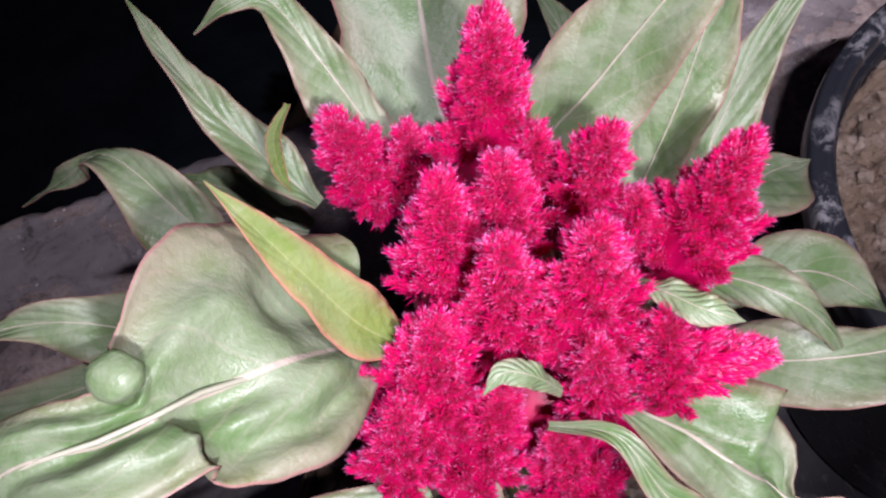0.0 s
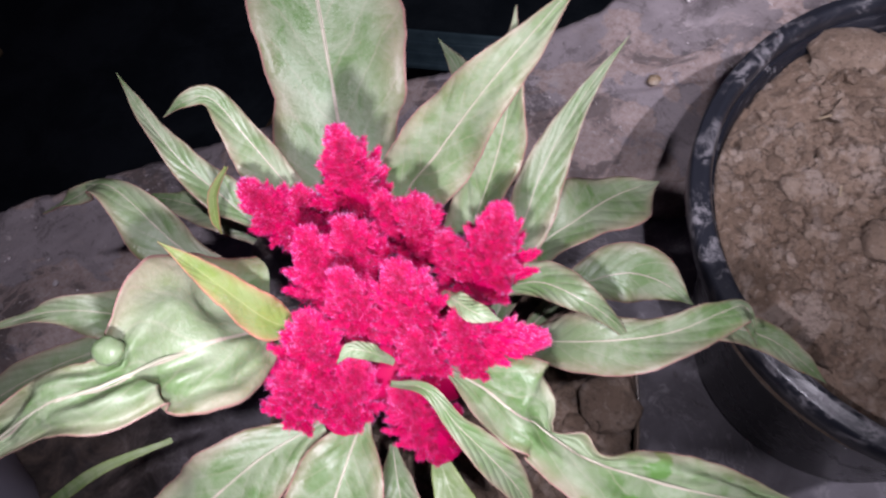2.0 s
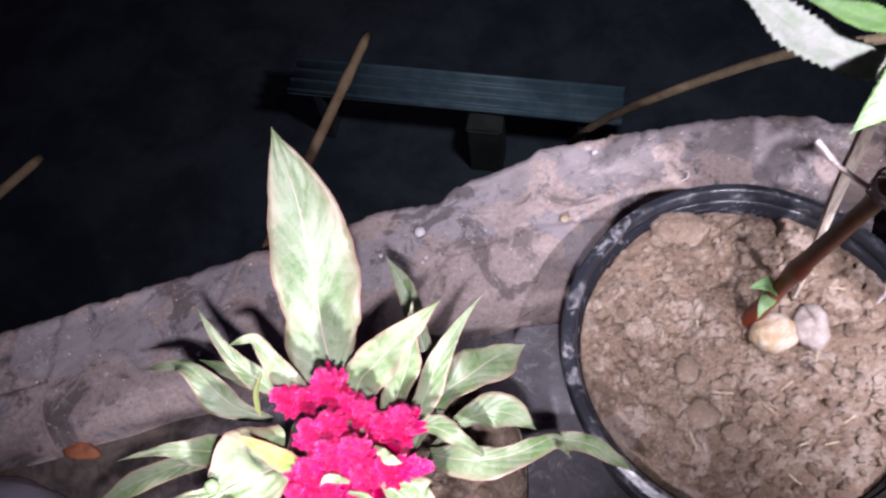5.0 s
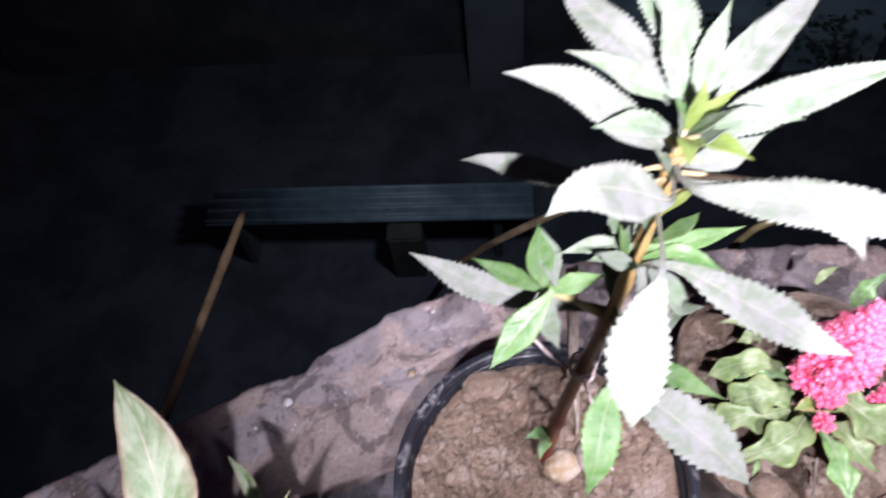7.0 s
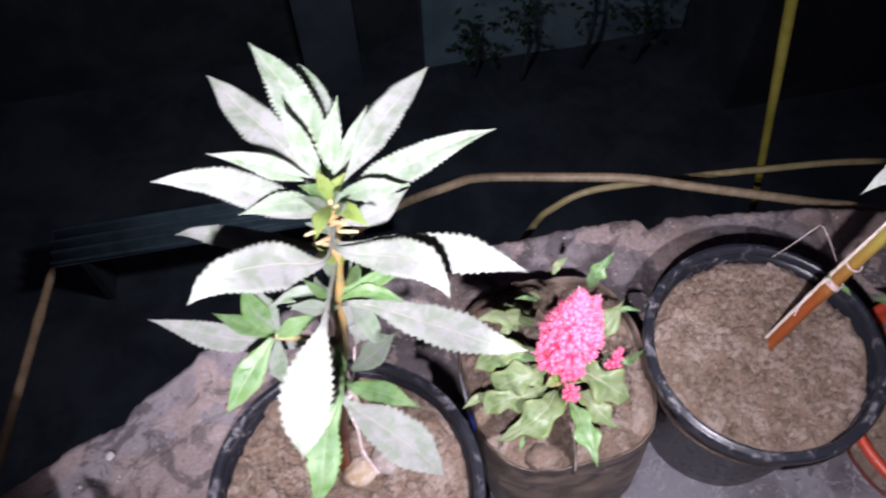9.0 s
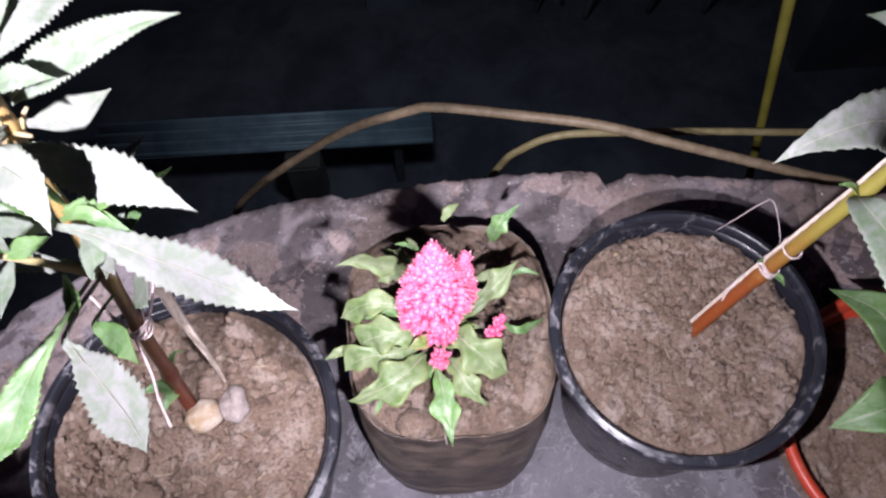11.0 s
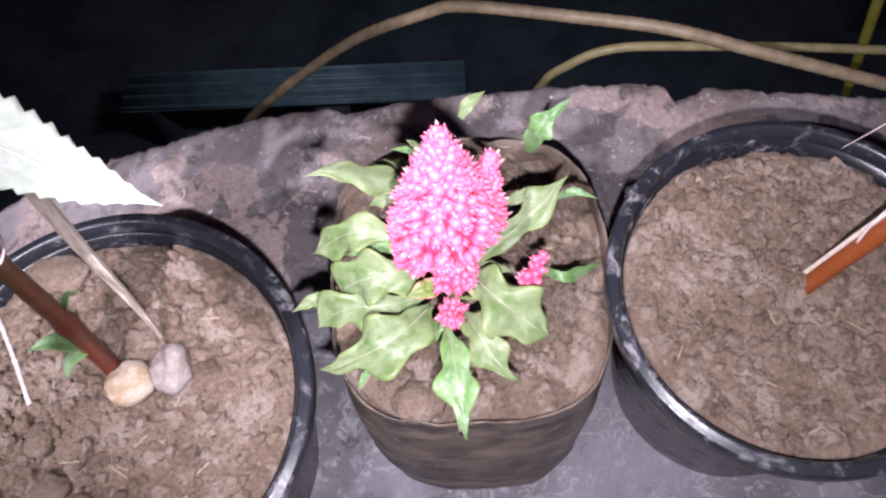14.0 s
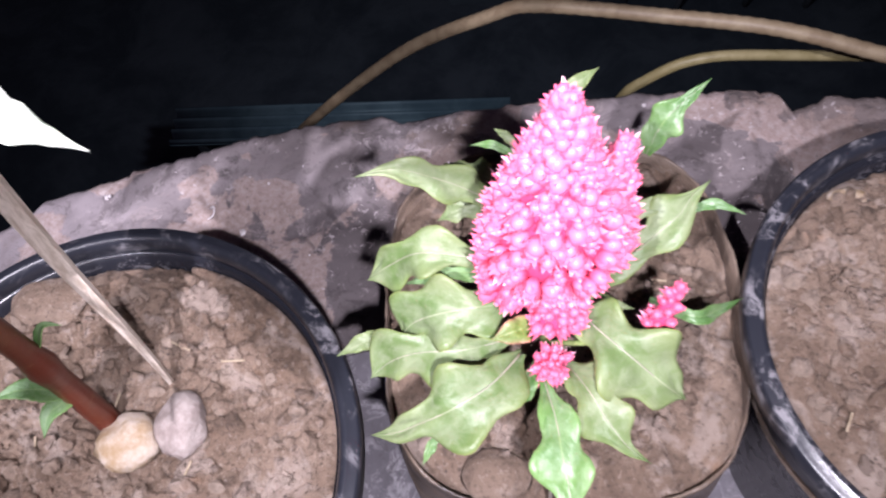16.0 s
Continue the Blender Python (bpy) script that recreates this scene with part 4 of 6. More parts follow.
def shrub(x, y, high, seed):
    root = thing("shrub", "thin dark shrub in front of the dim blue house wall", "shrub", "yard shrubs")
    rnd = random.Random(seed)
    part("trunk", tube([(x, y, -9.15), (x + 0.1, y, -9.1 + 0.5 * high), (x - 0.05, y, -9.1 + high)], 0.05, 12, 6, 0.4), PLASTER_UNLIT, root)
    bm = bmesh.new()
    for k in range(70):
        f = rnd.random()
        c = Vector((x + rnd.gauss(0, 0.22), y + rnd.gauss(0, 0.2), -9.1 + high * (0.35 + 0.75 * f)))
        d = Vector((rnd.uniform(-1, 1), rnd.uniform(-1, 1), rnd.uniform(-0.6, 0.5))).normalized() * rnd.uniform(0.09, 0.2)
        s = d.cross(Vector((rnd.uniform(-1, 1), rnd.uniform(-1, 1), 1))).normalized() * 0.045
        vs = [bm.verts.new(p) for p in (c, c + d * 0.5 + s, c + d, c + d * 0.5 - s)]
        bm.faces.new(vs)
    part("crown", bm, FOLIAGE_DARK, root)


for spot in ((3.0, 9.0, 1.7, 3), (4.1, 9.1, 2.1, 4), (2.2, 9.2, 1.2, 5), (5.0, 9.0, 1.4, 6)):
    shrub(*spot)


# ---- pots and bags ----
def nursery_pot(x, y, rim_z, r, soil_drop, seed, label):
    root = thing("plant_pot", label, "plant pot", "black pots on the ledge")
    root.location = (x, y, 0)
    h, rb = rim_z, 0.72 * r
    part("body", lathe([(0.5 * rb, 0.002), (rb, 0.002), (rb + 0.003, 0.008), (0.9 * r, h - 0.032), (0.93 * r, h - 0.03), (0.93 * r, h - 0.012), (0.90 * r, h - 0.012), (0.885 * r, h - 0.04), (rb - 0.006, 0.014), (0.5 * rb, 0.013)], 96, 0.006, seed), POT_BLACK, root)
    prof = [(0.915 * r, h - 0.022), (0.915 * r, h - 0.006), (0.93 * r, h), (0.955 * r, h + 0.001), (0.972 * r, h - 0.003), (0.985 * r, h - 0.002), (0.997 * r, h - 0.005), (r, h - 0.011), (0.996 * r, h - 0.02), (0.975 * r, h - 0.023), (0.968 * r, h - 0.034), (0.955 * r, h - 0.036), (0.94 * r, h - 0.03), (0.93 * r, h - 0.024)]
    part("rim", lathe(prof, 128, 0.006, seed, True), POT_RIM, root, "rolled black plastic rim with pale scuffs")
    soil = part("soil", soil_mesh(0.885 * r, 0.885 * r, 0.06, seed, 0.004), None, root, "cloddy dry brown soil")
    soil.location = (0, 0, h - soil_drop + 0.004)
    loose = part("loose_soil", crumbs(3400, 0.86 * r, 0.86 * r, seed, 0.0006, 0.0062, 0.004), None, soil, "loose crumbs and clods of soil")
    tagged(loose, kind="stuff")
    return root


nursery_pot(0.0, -0.026, 0.245, 0.154, 0.016, 1, "round black plastic nursery pot filled with dry cloddy soil")
nursery_pot(0.514, 0.041, 0.245, 0.1425, 0.018, 2, "round black plastic nursery pot with scuffed rim and cracked soil")


def grow_bag(x, y, rx, ry, high, soil_z, seed, label, power=3.2):
    root = thing("grow_bag", label, "grow bag", "grow bags on the ledge")
    root.location = (x, y, 0)
    side = [(0.86 + 0.14 * math.sin(0.5 * math.pi * min(1.0, 1.3 * k / 21)), 0.012 + (high - 0.016) * k / 21) for k in range(22)]
    sides, prof = 120, [(0.55, 0.002), (0.80, 0.002), *side, (0.992, high), (0.98, high - 0.001), (0.975, high - 0.03), (0.94, 0.06), (0.78, 0.012), (0.55, 0.011)]
    bm = bmesh.new()
    rings = []
    for i, (r, z) in enumerate(prof):
        ring = []
        for k in range(sides):
            a = 2 * math.pi * k / sides
            c, s = math.cos(a), math.sin(a)
            q = (abs(c) ** power + abs(s) ** power) ** (-1 / power)
            w = 1 + 0.02 * noise.noise(Vector((3 * c, 3 * s, 9 * z + seed))) + 0.012 * noise.noise(Vector((9 * c, 9 * s, 22 * z + seed))) + 0.010 * noise.noise(Vector((3 * c, 3 * s, 70 * z + 2 * seed)))
            dz = 0.010 * noise.noise(Vector((2.2 * c, 2.2 * s, seed))) + 0.004 * noise.noise(Vector((8 * c, 8 * s, seed))) if z > 0.16 else 0.0
            ring.append(bm.verts.new((rx * r * q * w * c, ry * r * q * w * s - 0.04 * max(0.0, 1 - z / high) ** 1.5, z + dz)))
        rings.append(ring)
    for p, q in zip(rings, rings[1:]):
        for k in range(sides):
            bm.faces.new((p[k], p[(k + 1) % sides], q[(k + 1) % sides], q[k]))
    bm.faces.new(rings[0][::-1])
    bm.faces.new(rings[-1])
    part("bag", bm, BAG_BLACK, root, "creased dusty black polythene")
    soil = part("soil", soil_mesh(0.982 * rx, 0.982 * ry, 0.05, seed, 0.006, 0.0018, power), None, root, "cracked dry brown soil")
    soil.location = (0, 0, soil_z + 0.005)
    loose = part("loose_soil", crumbs(2400, 0.88 * rx, 0.88 * ry, seed, 0.0007, 0.0060, 0.006), None, soil, "loose crumbs of soil")
    loose.location = (0, 0, 0.0034)
    tagged(loose, kind="stuff")
    return root


pink_bag = grow_bag(0.270, 0.078, 0.113, 0.125, 0.206, 0.200, 11, "black polythene grow bag packed with dry soil")
grow_bag(-0.272, -0.185, 0.105, 0.105, 0.205, 0.192, 12, "black polythene grow bag under the magenta cockscomb")


PRINT_WHITE = plain("white_print", (0.55, 0.55, 0.58), (0.72, 0.72, 0.74), 60, 0.5)
PRINT_BLUE = plain("blue_print", (0.010, 0.018, 0.13), (0.02, 0.03, 0.20), 60, 0.5)
for k in range(4):
    part("print_bar", box((-0.1150, 0.020 - 0.010 * k, 0.160 + 0.002 * (k % 2)), (-0.104, 0.026 - 0.010 * k, 0.182), 0.0006), PRINT_WHITE, pink_bag, "white printed bar on the bag" if k == 0 else "")
part("print_patch", box((-0.1150, -0.046, 0.158), (-0.104, -0.026, 0.180), 0.0008), PRINT_BLUE, pink_bag, "blue printed patch on the bag")


def red_pot():
    root = thing("plant_pot", "wide red plastic pot half hidden behind a black pot", "plant pot")
    root.location = (0.795, -0.05, 0)
    r, h = 0.165, 0.13
    part("body", lathe([(0.06, 0.002), (0.118, 0.002), (0.122, 0.01), (0.148, h - 0.02), (0.158, h - 0.018), (r, h - 0.008), (r, h), (r - 0.006, h + 0.003), (r - 0.012, h), (r - 0.014, h - 0.02), (0.114, 0.014), (0.06, 0.012)], 96, 0.004, 3), POT_RED, root)
    soil = part("soil", soil_mesh(0.149, 0.149, 0.04, 5, 0.004), None, root, "damp brown soil")
    soil.location = (0, 0, h - 0.022)
    plant = thing("seedling", "green leafy seedling in the red pot", "plant")
    part("stem", tube([(0.77, -0.04, 0.09), (0.765, -0.02, 0.15), (0.76, 0.0, 0.19)], 0.0035, 10, 8, 0.6), STEM_GREEN, plant)
    leaf(plant, [(0.762, 0.0, 0.18), (0.735, 0.05, 0.215), (0.70, 0.095, 0.19)], 0.055, LEAF_BRIGHT, fold=12)
    leaf(plant, [(0.764, -0.02, 0.16), (0.72, -0.045, 0.195), (0.665, -0.055, 0.165)], 0.06, LEAF_BRIGHT, fold=12)
    leaf(plant, [(0.766, -0.01, 0.17), (0.80, 0.05, 0.20), (0.83, 0.09, 0.17)], 0.05, LEAF_BRIGHT, fold=12)


red_pot()


def grey_bag():
    bm = bmesh.new()
    sides, prof = 72, [(0.3, 0.001), (0.95, 0.001), (1.0, 0.02), (0.97, 0.06), (0.86, 0.10), (0.66, 0.118), (0.5, 0.112), (0.42, 0.09), (0.40, 0.07), (0.1, 0.066)]
    rings = []
    for r, z in prof:
        ring = []
        for k in range(sides):
            a = 2 * math.pi * k / sides
            c, s = math.cos(a), math.sin(a)
            w = 1 + 0.10 * noise.noise(Vector((1.5 * c, 1.5 * s, 8 * z))) + 0.05 * noise.noise(Vector((5 * c, 5 * s, 30 * z)))
            ring.append(bm.verts.new((-0.725 + 0.165 * r * w * c, -0.375 + 0.165 * r * w * s, z + 0.012 * noise.noise(Vector((4 * c, 4 * s, 3 + 20 * z))) * (z > 0.01))))
        rings.append(ring)
    for p, q in zip(rings, rings[1:]):
        for k in range(sides):
            bm.faces.new((p[k], p[(k + 1) % sides], q[(k + 1) % sides], q[k]))
    bm.faces.new(rings[0][::-1])
    bm.faces.new(rings[-1])
    single("plastic_bag", bm, SHEET_GREY, "crumpled grey polythene bag lying on the muddy ledge", "plastic bag")


grey_bag()


# ---- magenta cockscomb ----
def magenta_cockscomb():
    root = thing("cockscomb_plant", "magenta plumed cockscomb with silvery pink-edged leaves in a grow bag", "flowering plant", "cockscomb plants")
    part("stem", tube([(-0.272, -0.19, 0.185), (-0.274, -0.19, 0.30), (-0.268, -0.192, 0.425)], 0.0065, 18, 10, 0.75), STEM_GREEN, root)
    S, Y = LEAF_SILVER, LEAF_YOUNG

    def L(pts, lft, rgt, mat=S, **how):
        """A leaf turned to the open sky above the whorl; half widths in mm on both sides of the midrib."""
        mid = Vector(pts[len(pts) // 2])
        leaf(root, pts, 0.001 * (max(lft) + max(rgt)), mat, left=lft, right=rgt, up=(Vector((-0.22, -0.26, 0.78)) - mid).normalized(), **{"rows_n": 44, "cols": 12, **how, "wave": 1.45 * how.get("wave", 0.03)})

    L([(-0.275, -0.178, 0.385), (-0.298, -0.129, 0.411), (-0.304, -0.111, 0.425), (-0.311, -0.089, 0.437), (-0.318, -0.068, 0.449), (-0.324, -0.052, 0.460), (-0.332, -0.035, 0.477), (-0.340, -0.020, 0.492)], (5.2, 24.2, 21.6, 23.8, 23.5, 18.7, 10.3), (5.2, 18.8, 27.3, 29.5, 26.8, 21.8, 11.3), fold=8, wave=0.07, pucker=0.05, seed=1)
    L([(-0.262, -0.178, 0.415), (-0.270, -0.154, 0.425), (-0.258, -0.144, 0.443), (-0.244, -0.136, 0.465), (-0.232, -0.128, 0.480), (-0.218, -0.121, 0.498)], (1.9, 9.7, 12.7, 9.8, 4.6), (1.9, 12.1, 12.7, 9.2, 6.3), fold=14, wave=0.06, roll=-8, pucker=0.06, seed=2)
    L([(-0.254, -0.167, 0.400), (-0.245, -0.154, 0.425), (-0.239, -0.141, 0.445), (-0.236, -0.129, 0.465), (-0.236, -0.118, 0.482)], (5, 10, 9.6, 5.7), (3.8, 6.5, 8.7, 3.9), fold=12, wave=0.09, roll=12, seed=3)
    L([(-0.250, -0.180, 0.375), (-0.233, -0.148, 0.400), (-0.228, -0.133, 0.412), (-0.222, -0.119, 0.420), (-0.213, -0.105, 0.432), (-0.203, -0.093, 0.442)], (1.6, 6.4, 7, 5.5, 2.2), (1.6, 10.2, 9.5, 6.5, 2.7), fold=20, wave=0.06, seed=4)
    L([(-0.250, -0.180, 0.330), (-0.233, -0.135, 0.345), (-0.214, -0.117, 0.352), (-0.197, -0.095, 0.338), (-0.178, -0.078, 0.323)], (2.3, 6.5, 16.1, 9.8), (2.3, 8.8, 11.7, 17.7), fold=12, wave=0.08, roll=10, seed=5)
    L([(-0.232, -0.164, 0.330), (-0.214, -0.147, 0.345), (-0.195, -0.139, 0.352), (-0.179, -0.138, 0.348), (-0.163, -0.144, 0.340)], (2.4, 6.3, 12.8, 10.8), (2.4, 4.9, 11.9, 10), fold=-10, wave=0.07, roll=-8, seed=6)
    L([(-0.240, -0.165, 0.385), (-0.224, -0.165, 0.398), (-0.209, -0.171, 0.402), (-0.197, -0.174, 0.392), (-0.187, -0.178, 0.374)], (2.8, 8.4, 6.5, 2.6), (2.8, 6.2, 5.4, 3.1), fold=-26, wave=0.06, roll=-10, seed=7)
    L([(-0.230, -0.173, 0.355), (-0.208, -0.178, 0.378), (-0.191, -0.177, 0.385), (-0.175, -0.171, 0.382), (-0.160, -0.161, 0.378), (-0.149, -0.154, 0.370), (-0.139, -0.160, 0.345)], (4.5, 10.3, 8, 5.6, 4.1, 2.3), (5.5, 11.5, 13.8, 10.1, 8, 6.6), fold=12, wave=0.09, roll=8, seed=8)
    L([(-0.177, -0.156, 0.318), (-0.151, -0.143, 0.315), (-0.126, -0.139, 0.300), (-0.106, -0.143, 0.285), (-0.090, -0.148, 0.270)], (4.1, 5.5, 7, 4.6), (4.1, 6.8, 7, 5.2), fold=8, wave=0.09, seed=9)
    L([(-0.249, -0.203, 0.412), (-0.235, -0.210, 0.420), (-0.224, -0.217, 0.422), (-0.218, -0.218, 0.418), (-0.214, -0.220, 0.415), (-0.207, -0.223, 0.411), (-0.199, -0.225, 0.408), (-0.187, -0.226, 0.404), (-0.173, -0.227, 0.400), (-0.152, -0.226, 0.388), (-0.125, -0.222, 0.370)], (1.6, 12.8, 18.3, 10.7, 1.6, 6.7, 2.8, 7.5, 10.3, 7.3), (1.6, 7.5, 9.5, 10, 10.5, 12, 14.5, 17, 15.5, 9), mat=LEAF_WET, fold=8, wave=0.05, pucker=0.17, rows_n=90, cols=20, seed=10)
    L([(-0.273, -0.222, 0.406), (-0.275, -0.239, 0.408), (-0.279, -0.254, 0.398), (-0.283, -0.267, 0.380), (-0.286, -0.278, 0.360)], (2.8, 13.8, 16.8, 10.1), (3.5, 13.8, 14, 9.7), fold=14, wave=0.07, pucker=0.07, seed=11)
    L([(-0.287, -0.224, 0.402), (-0.304, -0.239, 0.404), (-0.322, -0.256, 0.395), (-0.342, -0.271, 0.380), (-0.368, -0.285, 0.355)], (3.6, 14.2, 16.8, 11.1), (2.9, 10.6, 14.4, 9.9), fold=12, wave=0.08, pucker=0.08, seed=12)
    L([(-0.254, -0.221, 0.370), (-0.247, -0.233, 0.372), (-0.240, -0.246, 0.360), (-0.232, -0.262, 0.335)], (1.4, 5.6, 7.7), (1.4, 5.6, 8.2), mat=LEAF_GREEN, fold=16, wave=0.06, seed=13)
    L([(-0.272, -0.220, 0.355), (-0.266, -0.236, 0.358), (-0.261, -0.250, 0.345), (-0.255, -0.265, 0.320)], (1.4, 6.5, 8.1), (1.4, 7.5, 9), fold=14, wave=0.06, seed=14)
    L([(-0.261, -0.215, 0.430), (-0.249, -0.217, 0.437), (-0.240, -0.224, 0.430), (-0.230, -0.230, 0.420), (-0.222, -0.235, 0.405), (-0.216, -0.241, 0.388)], (1, 2, 3.2, 6.1, 4.4), (1, 2.2, 3.4, 5.7, 4.4), fold=24, wave=0.05, seed=15)
    L([(-0.2941, -0.2044, 0.4400), (-0.2998, -0.2103, 0.4460), (-0.3059, -0.2185, 0.4580), (-0.3118, -0.2250, 0.4660), (-0.3149, -0.2286, 0.4700), (-0.3163, -0.2307, 0.4720), (-0.3170, -0.2324, 0.4730), (-0.3231, -0.2370, 0.4740), (-0.3329, -0.2418, 0.4750), (-0.3465, -0.2498, 0.4680), (-0.3626, -0.2584, 0.4550), (-0.3767, -0.2665, 0.4400)], (5.2, 11.3, 17.2, 16.1, 14.2, 12.6, 11.4, 11.3, 8.7, 5.2, 2.3), (22, 25, 28.1, 25.4, 19, 11.5, 6.5, 7, 7.6, 6.2, 3.1), fold=5, wave=0.03, pucker=0.22, rows_n=110, cols=24, seed=16)
    L([(-0.289, -0.206, 0.440), (-0.295, -0.207, 0.452), (-0.300, -0.206, 0.466), (-0.305, -0.205, 0.482), (-0.308, -0.205, 0.495)], (2, 6.2, 4.8, 2.6), (3, 6.4, 5.2, 2.8), mat=Y, fold=18, wave=0.03, thick=0.0004, seed=17)
    L([(-0.340, -0.197, 0.400), (-0.351, -0.203, 0.420), (-0.359, -0.206, 0.432), (-0.373, -0.208, 0.432), (-0.388, -0.212, 0.428), (-0.406, -0.217, 0.420)], (2.9, 9.2, 8.4, 3.8, 1.6), (2.9, 10.3, 6, 3.1, 1.6), fold=16, wave=0.10, seed=18)
    L([(-0.358, -0.196, 0.370), (-0.371, -0.205, 0.388), (-0.389, -0.214, 0.390), (-0.410, -0.225, 0.384), (-0.426, -0.235, 0.376), (-0.442, -0.244, 0.366)], (2.6, 6.3, 7.5, 7.6, 4.1), (2.6, 6.3, 6.5, 7.1, 3.6), fold=16, wave=0.07, seed=19)
    L([(-0.330, -0.172, 0.385), (-0.351, -0.170, 0.395), (-0.362, -0.165, 0.405), (-0.376, -0.156, 0.410), (-0.390, -0.150, 0.408), (-0.411, -0.149, 0.390), (-0.442, -0.147, 0.365)], (2.2, 8, 13.1, 8.4, 5.4, 2.8), (2.2, 5.9, 8.4, 5.3, 3.2, 2.8), fold=14, wave=0.12, roll=12, roll_end=-20, seed=20)
    L([(-0.324, -0.161, 0.410), (-0.336, -0.155, 0.420), (-0.348, -0.149, 0.430), (-0.361, -0.138, 0.438), (-0.377, -0.122, 0.440)], (2, 8.1, 5.2, 3.2), (2, 7.1, 5, 3.2), fold=22, wave=0.09, roll=-10, seed=21)
    L([(-0.336, -0.153, 0.380), (-0.354, -0.147, 0.385), (-0.371, -0.142, 0.382), (-0.397, -0.136, 0.372)], (3.3, 7, 5.7), (3.3, 7.8, 4.5), fold=10, wave=0.08, seed=22)
    L([(-0.295, -0.165, 0.430), (-0.305, -0.159, 0.445), (-0.314, -0.153, 0.458), (-0.324, -0.146, 0.466), (-0.332, -0.148, 0.466), (-0.342, -0.149, 0.458)], (2.4, 10.4, 7.2, 3.1, 1.8), (2.4, 5.1, 4.5, 3.8, 2.2), fold=16, wave=0.09, seed=23)
    L([(-0.320, -0.161, 0.452), (-0.318, -0.173, 0.458), (-0.313, -0.183, 0.462), (-0.309, -0.188, 0.464)], (0.7, 1.5, 1.4), (0.7, 1.7, 1.6), mat=Y, fold=26, thick=0.0004, seed=24)
    L([(-0.248, -0.099, 0.340), (-0.263, -0.067, 0.355), (-0.273, -0.054, 0.362), (-0.284, -0.041, 0.368)], (6.2, 7.7, 4), (6.2, 6.8, 6.2), fold=10, wave=0.08, seed=25)
    L([(-0.248, -0.191, 0.447), (-0.243, -0.195, 0.452), (-0.238, -0.198, 0.454), (-0.234, -0.199, 0.454), (-0.230, -0.199, 0.452)], (1, 3.2, 3.1, 2.6), (1, 2.5, 3.1, 1.9), fold=-12, wave=0.10, thick=0.0004, seed=26)
    L([(-0.259, -0.211, 0.440), (-0.264, -0.212, 0.450), (-0.269, -0.213, 0.453), (-0.272, -0.217, 0.452)], (1.2, 2.4, 2.1), (1, 2.7, 2.1), fold=-14, wave=0.08, thick=0.0004, seed=27)
    L([(-0.363, -0.230, 0.345), (-0.388, -0.245, 0.345), (-0.414, -0.258, 0.325), (-0.440, -0.269, 0.300)], (1.1, 2.2, 2.5), (1.1, 2.2, 2.5), mat=LEAF_GREEN, fold=14, seed=29)
    # a rolled-up lobe of the broad leaf
    part("leaf_curl", lump(0.0037, 4, (1.1, 0.95, 0.8), 3, 0.12), LEAF_SILVER, root, "small rolled leaf lobe").location = (-0.3178, -0.2295, 0.484)
    PLUMES = (
        ((-0.276, -0.166, 0.486), (-0.279, -0.163, 0.435), 0.0109), ((-0.304, -0.175, 0.468), (-0.301, -0.172, 0.435), 0.0072),
        ((-0.292, -0.171, 0.46), (-0.294, -0.170, 0.43), 0.0057), ((-0.281, -0.19, 0.475), (-0.283, -0.194, 0.438), 0.0080),
        ((-0.272, -0.186, 0.475), (-0.273, -0.184, 0.438), 0.0083), ((-0.268, -0.17, 0.46), (-0.269, -0.168, 0.432), 0.0046),
        ((-0.255, -0.175, 0.47), (-0.261, -0.173, 0.433), 0.0082), ((-0.233, -0.175, 0.47), (-0.239, -0.176, 0.42), 0.0108),
        ((-0.249, -0.178, 0.455), (-0.248, -0.176, 0.425), 0.0052), ((-0.256, -0.196, 0.475), (-0.257, -0.199, 0.433), 0.0100),
        ((-0.27, -0.2, 0.475), (-0.271, -0.201, 0.433), 0.0080), ((-0.22, -0.193, 0.423), (-0.242, -0.199, 0.423), 0.0066),
        ((-0.254, -0.206, 0.45), (-0.252, -0.206, 0.42), 0.0068), ((-0.28, -0.208, 0.46), (-0.286, -0.215, 0.425), 0.0102),
        ((-0.286, -0.22, 0.45), (-0.291, -0.225, 0.415), 0.0075), ((-0.269, -0.213, 0.442), (-0.278, -0.222, 0.41), 0.0086),
        ((-0.26, -0.215, 0.427), (-0.250, -0.221, 0.385), 0.0102), ((-0.296, -0.213, 0.44), (-0.298, -0.215, 0.418), 0.0053),
        ((-0.242, -0.199, 0.45), (-0.239, -0.202, 0.418), 0.0068),
    )
    for k, (tip, base, r) in enumerate(PLUMES):
        count = int(14000 * r / 0.01 * max(0.8, (Vector(tip) - Vector(base)).length / 0.04))
        plume = tufts((base, tip, 1.24 * r), count, 0.0031, 0.00025, 0.62, 100 + k)
        plume.materials.append(PLUME_MAGENTA)
        part("plume", plume, None, root)
    # Its deep colour holds the shade of the gaps between plumes.
    part("flower_head", lump(0.024, 8, (1.25, 0.95, 0.6), 3, 0.2), PLUME_MAGENTA, root, "dense magenta heart of the flower head").location = (-0.264, -0.194, 0.403)


magenta_cockscomb()


